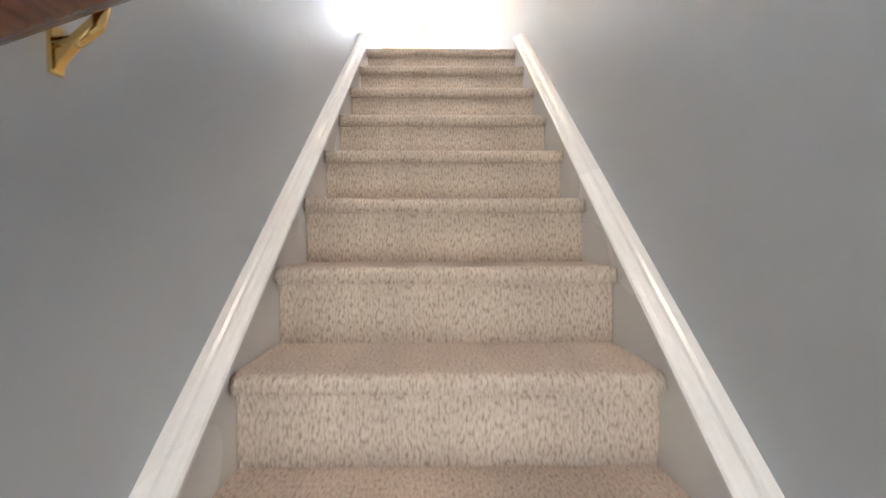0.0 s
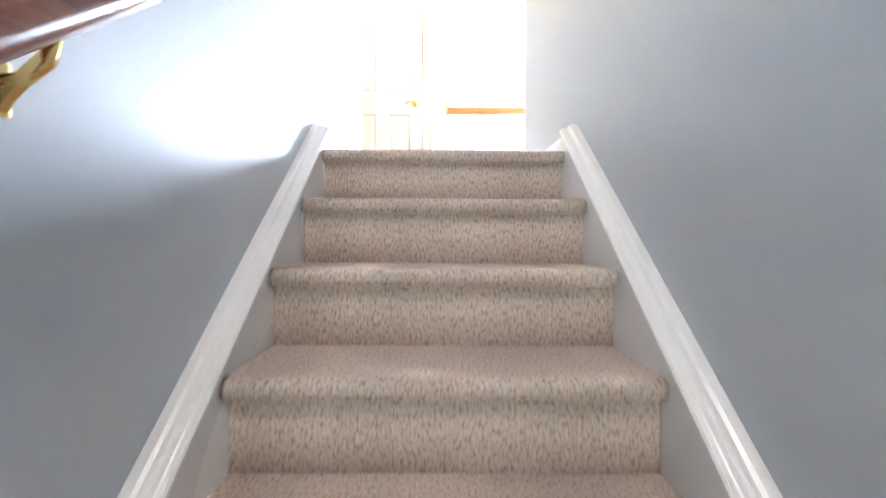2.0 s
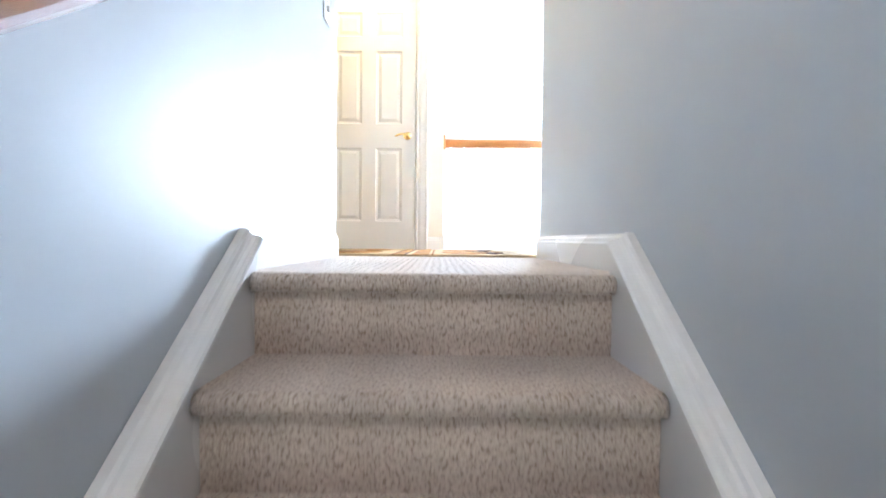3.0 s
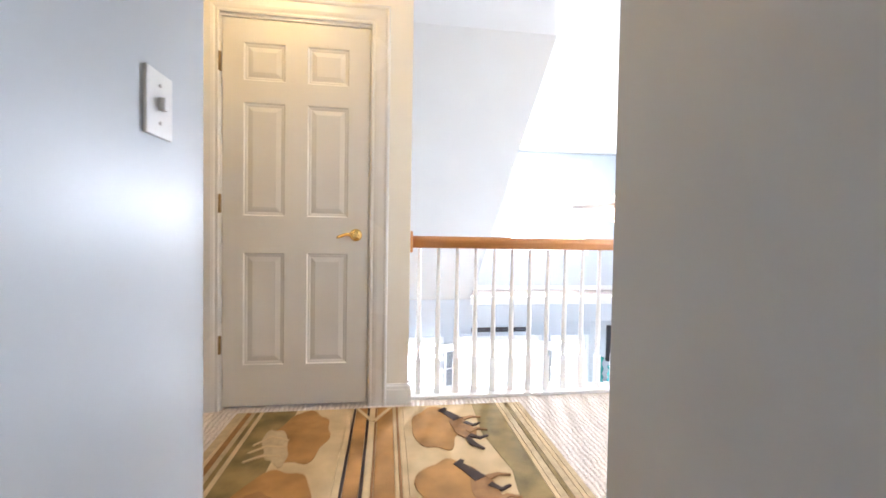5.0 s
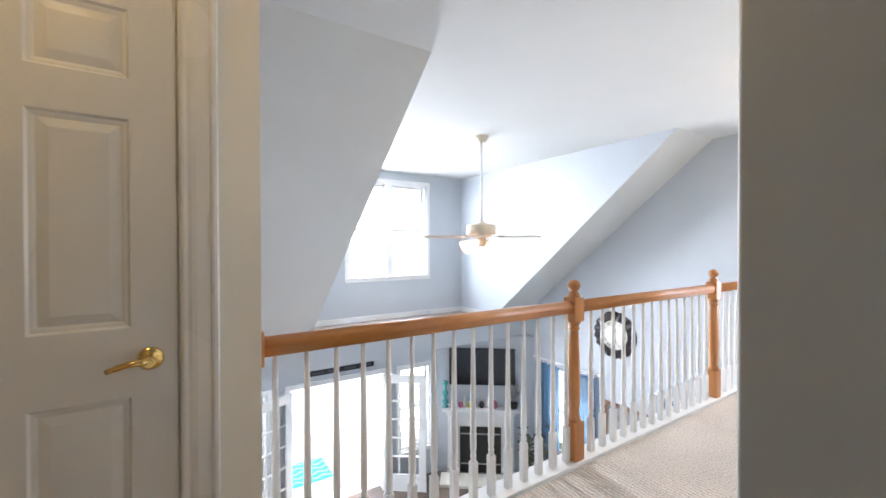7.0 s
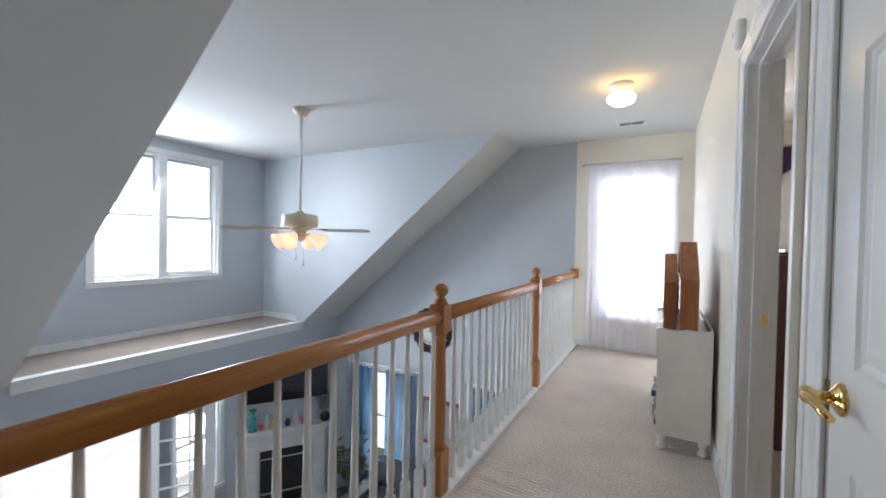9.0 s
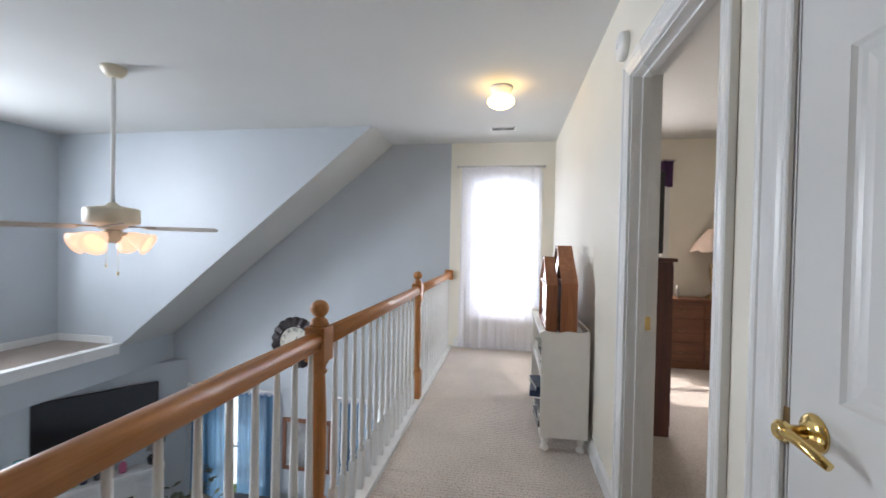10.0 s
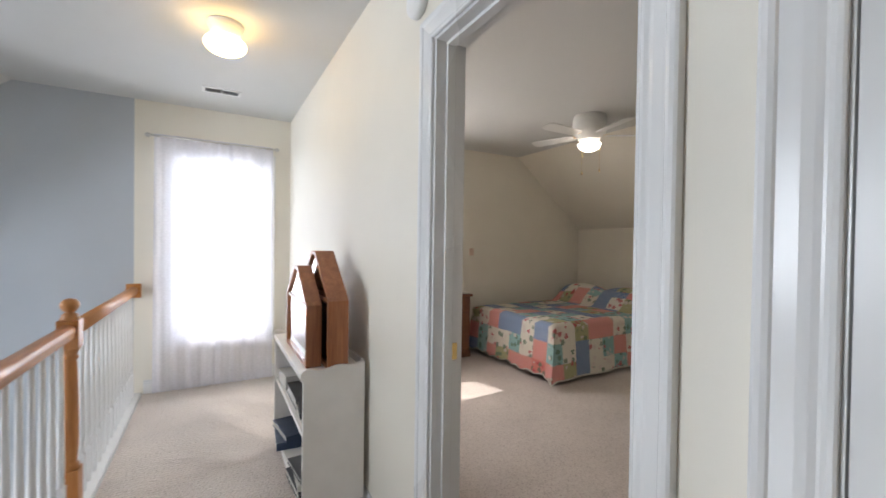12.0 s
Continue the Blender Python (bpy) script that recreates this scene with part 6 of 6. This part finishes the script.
for r, z, amp in ((0.235, 1.245, 0.018), (0.195, 1.33, 0.012), (0.13, 1.42, 0.008), (0.075, 1.485, 0.004), (0.06, 1.50, 0.0)):
    rows.append([bm.verts.new((LX + (r - amp * (1 - abs(math.cos(4 * t)))) * math.cos(t), LY + (r - amp * (1 - abs(math.cos(4 * t)))) * math.sin(t), z + (0.022 * (1 - abs(math.cos(4 * t))) if z < 1.25 else 0))) for t in [2 * math.pi * k / n for k in range(n)]])
for p, q in zip(rows, rows[1:]):
    for k in range(n):
        bm.faces.new((p[k], p[(k + 1) % n], q[(k + 1) % n], q[k])).smooth = True
part("shade", bm, SHADE, lamp, "scalloped cream cloth shade")
bm = bmesh.new()
add_lathe(bm, [(0.010, 1.20), (0.010, 1.50), (0.016, 1.515), (0.010, 1.53), (0.002, 1.54)], (LX, LY, 0), 12)
part("harp_and_finial", bm, DULL_BRASS, lamp)
for y, h, r in ((-0.12, 0.20, 0.022), (-0.22, 0.14, 0.018)):
    b = thing("perfume_bottle", (4.90, y, 0.745), "small glass bottle standing on the dresser", "bottle", "bottles on the dresser")
    bm = bmesh.new()
    add_lathe(bm, [(r, 0.7455), (r * 1.05, 0.75), (r, 0.745 + h * 0.7), (r * 0.4, 0.745 + h * 0.82), (r * 0.4, 0.745 + h), (0.002, 0.746 + h)], (4.90, y, 0), 14)
    part("flask", bm, STEEL, b)
b = thing("tissue_pad", (4.85, -0.80, 0.745), "white paper pad lying on the dresser", "paper pad")
part("sheets", boxes(((4.78, -0.87, 0.7455), (4.92, -0.72, 0.757)), bevel=0.001), PAPER, b)

v = thing("window_valance", (END_X - 0.05, 0.36, 2.28), "gathered purple valance over the bedroom window", "valance")
part("cloth", drape(-0.19, 0.92, 1.98, 2.285, END_X - 0.05, 9, 0.014), PURPLE, v)
bm = bmesh.new()
add_tube(bm, [(END_X - 0.05, -0.21, 2.275), (END_X - 0.05, 0.94, 2.275)], 0.008, 10)
part("rod", bm, STEEL, v)
for y in (-0.2, 0.93):
    part("bracket", boxes(((END_X - 0.055, y - 0.005, 2.262), (END_X - 0.001, y + 0.005, 2.268))), STEEL, v)

# bed: mattress on a frame under a patchwork quilt
BX0, BX1, BY0, BY1 = 3.60, 4.94, -3.0, -1.10
bed = thing("bed", ((BX0 + BX1) / 2, (BY0 + BY1) / 2, 0.0), "made-up double bed under a knee wall", "bed")
part("mattress", boxes(((BX0 + 0.03, BY0, 0.30), (BX1 - 0.03, BY1 - 0.03, 0.52)), bevel=0.04), PAPER, bed)
part("box_base", boxes(((BX0 + 0.05, BY0, 0.14), (BX1 - 0.05, BY1 - 0.05, 0.299)), bevel=0.02), PAPER, bed)
for x in (BX0 + 0.12, BX1 - 0.12):
    for y in (BY0 + 0.1, BY1 - 0.15):
        part("leg", boxes(((x - 0.03, y - 0.03, 0.0), (x + 0.03, y + 0.03, 0.14))), BLACK, bed)
bm = bmesh.new()
nu, nv = 46, 60
drop = 0.53
grid = []
for j in range(nv + 1):
    line = []
    s = j / nv * (BY1 - BY0 + drop)
    for i in range(nu + 1):
        u = i / nu * (BX1 - BX0 + 2 * drop) - drop
        x, dz = BX0 + u, 0.0
        out = 0.0
        if u < 0:
            x, dz, out = BX0 - 0.02 - 0.05 * (-u / drop), u, -u / drop
        elif u > BX1 - BX0:
            o = u - (BX1 - BX0)
            x, dz, out = BX1 + 0.02 + 0.02 * (o / drop), -o, o / drop
        y = BY0 + s
        if y > BY1:
            o = y - BY1
            y, dz2 = BY1 + 0.03 + 0.05 * (o / drop), -o
            if dz < 0:
                k = (o / drop) * (-dz / drop)
                x += (-0.10 if u < 0 else 0.05) * k
                y += 0.10 * k
            dz = min(dz, dz2)
            y += 0.018 * math.sin(x * 13) * (o / drop)
        if out:
            x += 0.016 * math.sin(y * 12) * out
        z = 0.55 + dz + 0.012 * noise.noise((x * 3, y * 3, 1.0)) + (0.02 if dz == 0 else 0)
        if dz == 0 and s < 0.62:
            z += 0.25 * math.sin(math.pi * min(1, s / 0.62)) * (0.75 + 0.25 * abs(math.sin((x - BX0) / (BX1 - BX0) * 2 * math.pi)))
        line.append(bm.verts.new((x, y, max(z, 0.045 + 0.03 * math.sin(i * 0.9) ** 2))))
    grid.append(line)
for p, q in zip(grid, grid[1:]):
    for i in range(nu):
        bm.faces.new((p[i], p[i + 1], q[i + 1], q[i])).smooth = True
edge = [line[0].co.copy() for line in grid] + [v.co.copy() for v in grid[-1][1:]] + [line[-1].co.copy() for line in reversed(grid[:-1])]
quilt = thing("quilt", ((BX0 + BX1) / 2, (BY0 + BY1) / 2, 0.56), "patchwork quilt in blue, coral and cream spread over the bed", "quilt")
part("cover", bm, QUILT, quilt)
bm = bmesh.new()
add_tube(bm, edge, 0.007, 6)
part("binding", bm, PAPER, quilt, "pale bound edge of the quilt")

f2 = thing("bedroom_fan", (3.36, -1.25, CEIL), "white flush ceiling fan with a lit glass bowl", "ceiling fan")
X2, Y2 = 3.36, -1.25
bm = bmesh.new()
add_lathe(bm, [(0.06, 2.30), (0.10, 2.315), (0.105, 2.34), (0.135, 2.36), (0.150, 2.40), (0.150, 2.50), (0.140, CEIL - 0.001)], (X2, Y2, 0), 32)
part("motor_housing", bm, SWITCH, f2)
bm = bmesh.new()
add_lathe(bm, [(0.004, 2.205), (0.045, 2.210), (0.082, 2.230), (0.100, 2.258), (0.104, 2.275), (0.085, 2.285), (0.05, 2.31)], (X2, Y2, 0), 28)
part("glass_bowl", bm, BED_GLOW, f2, "lit frosted glass bowl")
for k in range(5):
    turn = Matrix.Translation((X2, Y2, 2.352)) @ pose(0, 0, 0, 0, 0, 20 + 72 * k) @ pose(0, 0, 0, 10, 0, 0)
    own = bmesh.new()
    add_prism(own, [(0.15, -0.04), (0.2, -0.055), (0.52, -0.065), (0.56, -0.05), (0.57, 0.0), (0.56, 0.05), (0.52, 0.065), (0.2, 0.055), (0.15, 0.04)], "z", -0.003, 0.003)
    bm = bmesh.new()
    merge(bm, own, 0, turn)
    blade = part("blade", bm, SWITCH, f2)
    own = bmesh.new()
    add_prism(own, [(0.09, -0.015), (0.20, -0.03), (0.20, 0.03), (0.09, 0.015)], "z", 0.0035, 0.007)
    bm = bmesh.new()
    merge(bm, own, 0, turn)
    part("blade_iron", bm, BRASS, blade)
for dx in (-0.10, 0.10):
    bm = bmesh.new()
    add_tube(bm, [(X2 + dx, Y2 - 0.02, 2.30), (X2 + dx, Y2 - 0.02, 2.03)], 0.0012, 6)
    add_lathe(bm, [(0.002, 2.005), (0.007, 2.012), (0.006, 2.028), (0.001, 2.032)], (X2 + dx, Y2 - 0.02, 0), 10)
    part("pull_chain", bm, BRASS, f2)
outlet = thing("wall_outlet", (END_X - 0.004, -1.10, 1.20), "small cream thermostat plate on the bedroom wall", "thermostat")
part("plate", boxes(((END_X - 0.012, -1.13, 1.19), (END_X - 0.001, -1.07, 1.28)), bevel=0.002), SHADE, outlet)
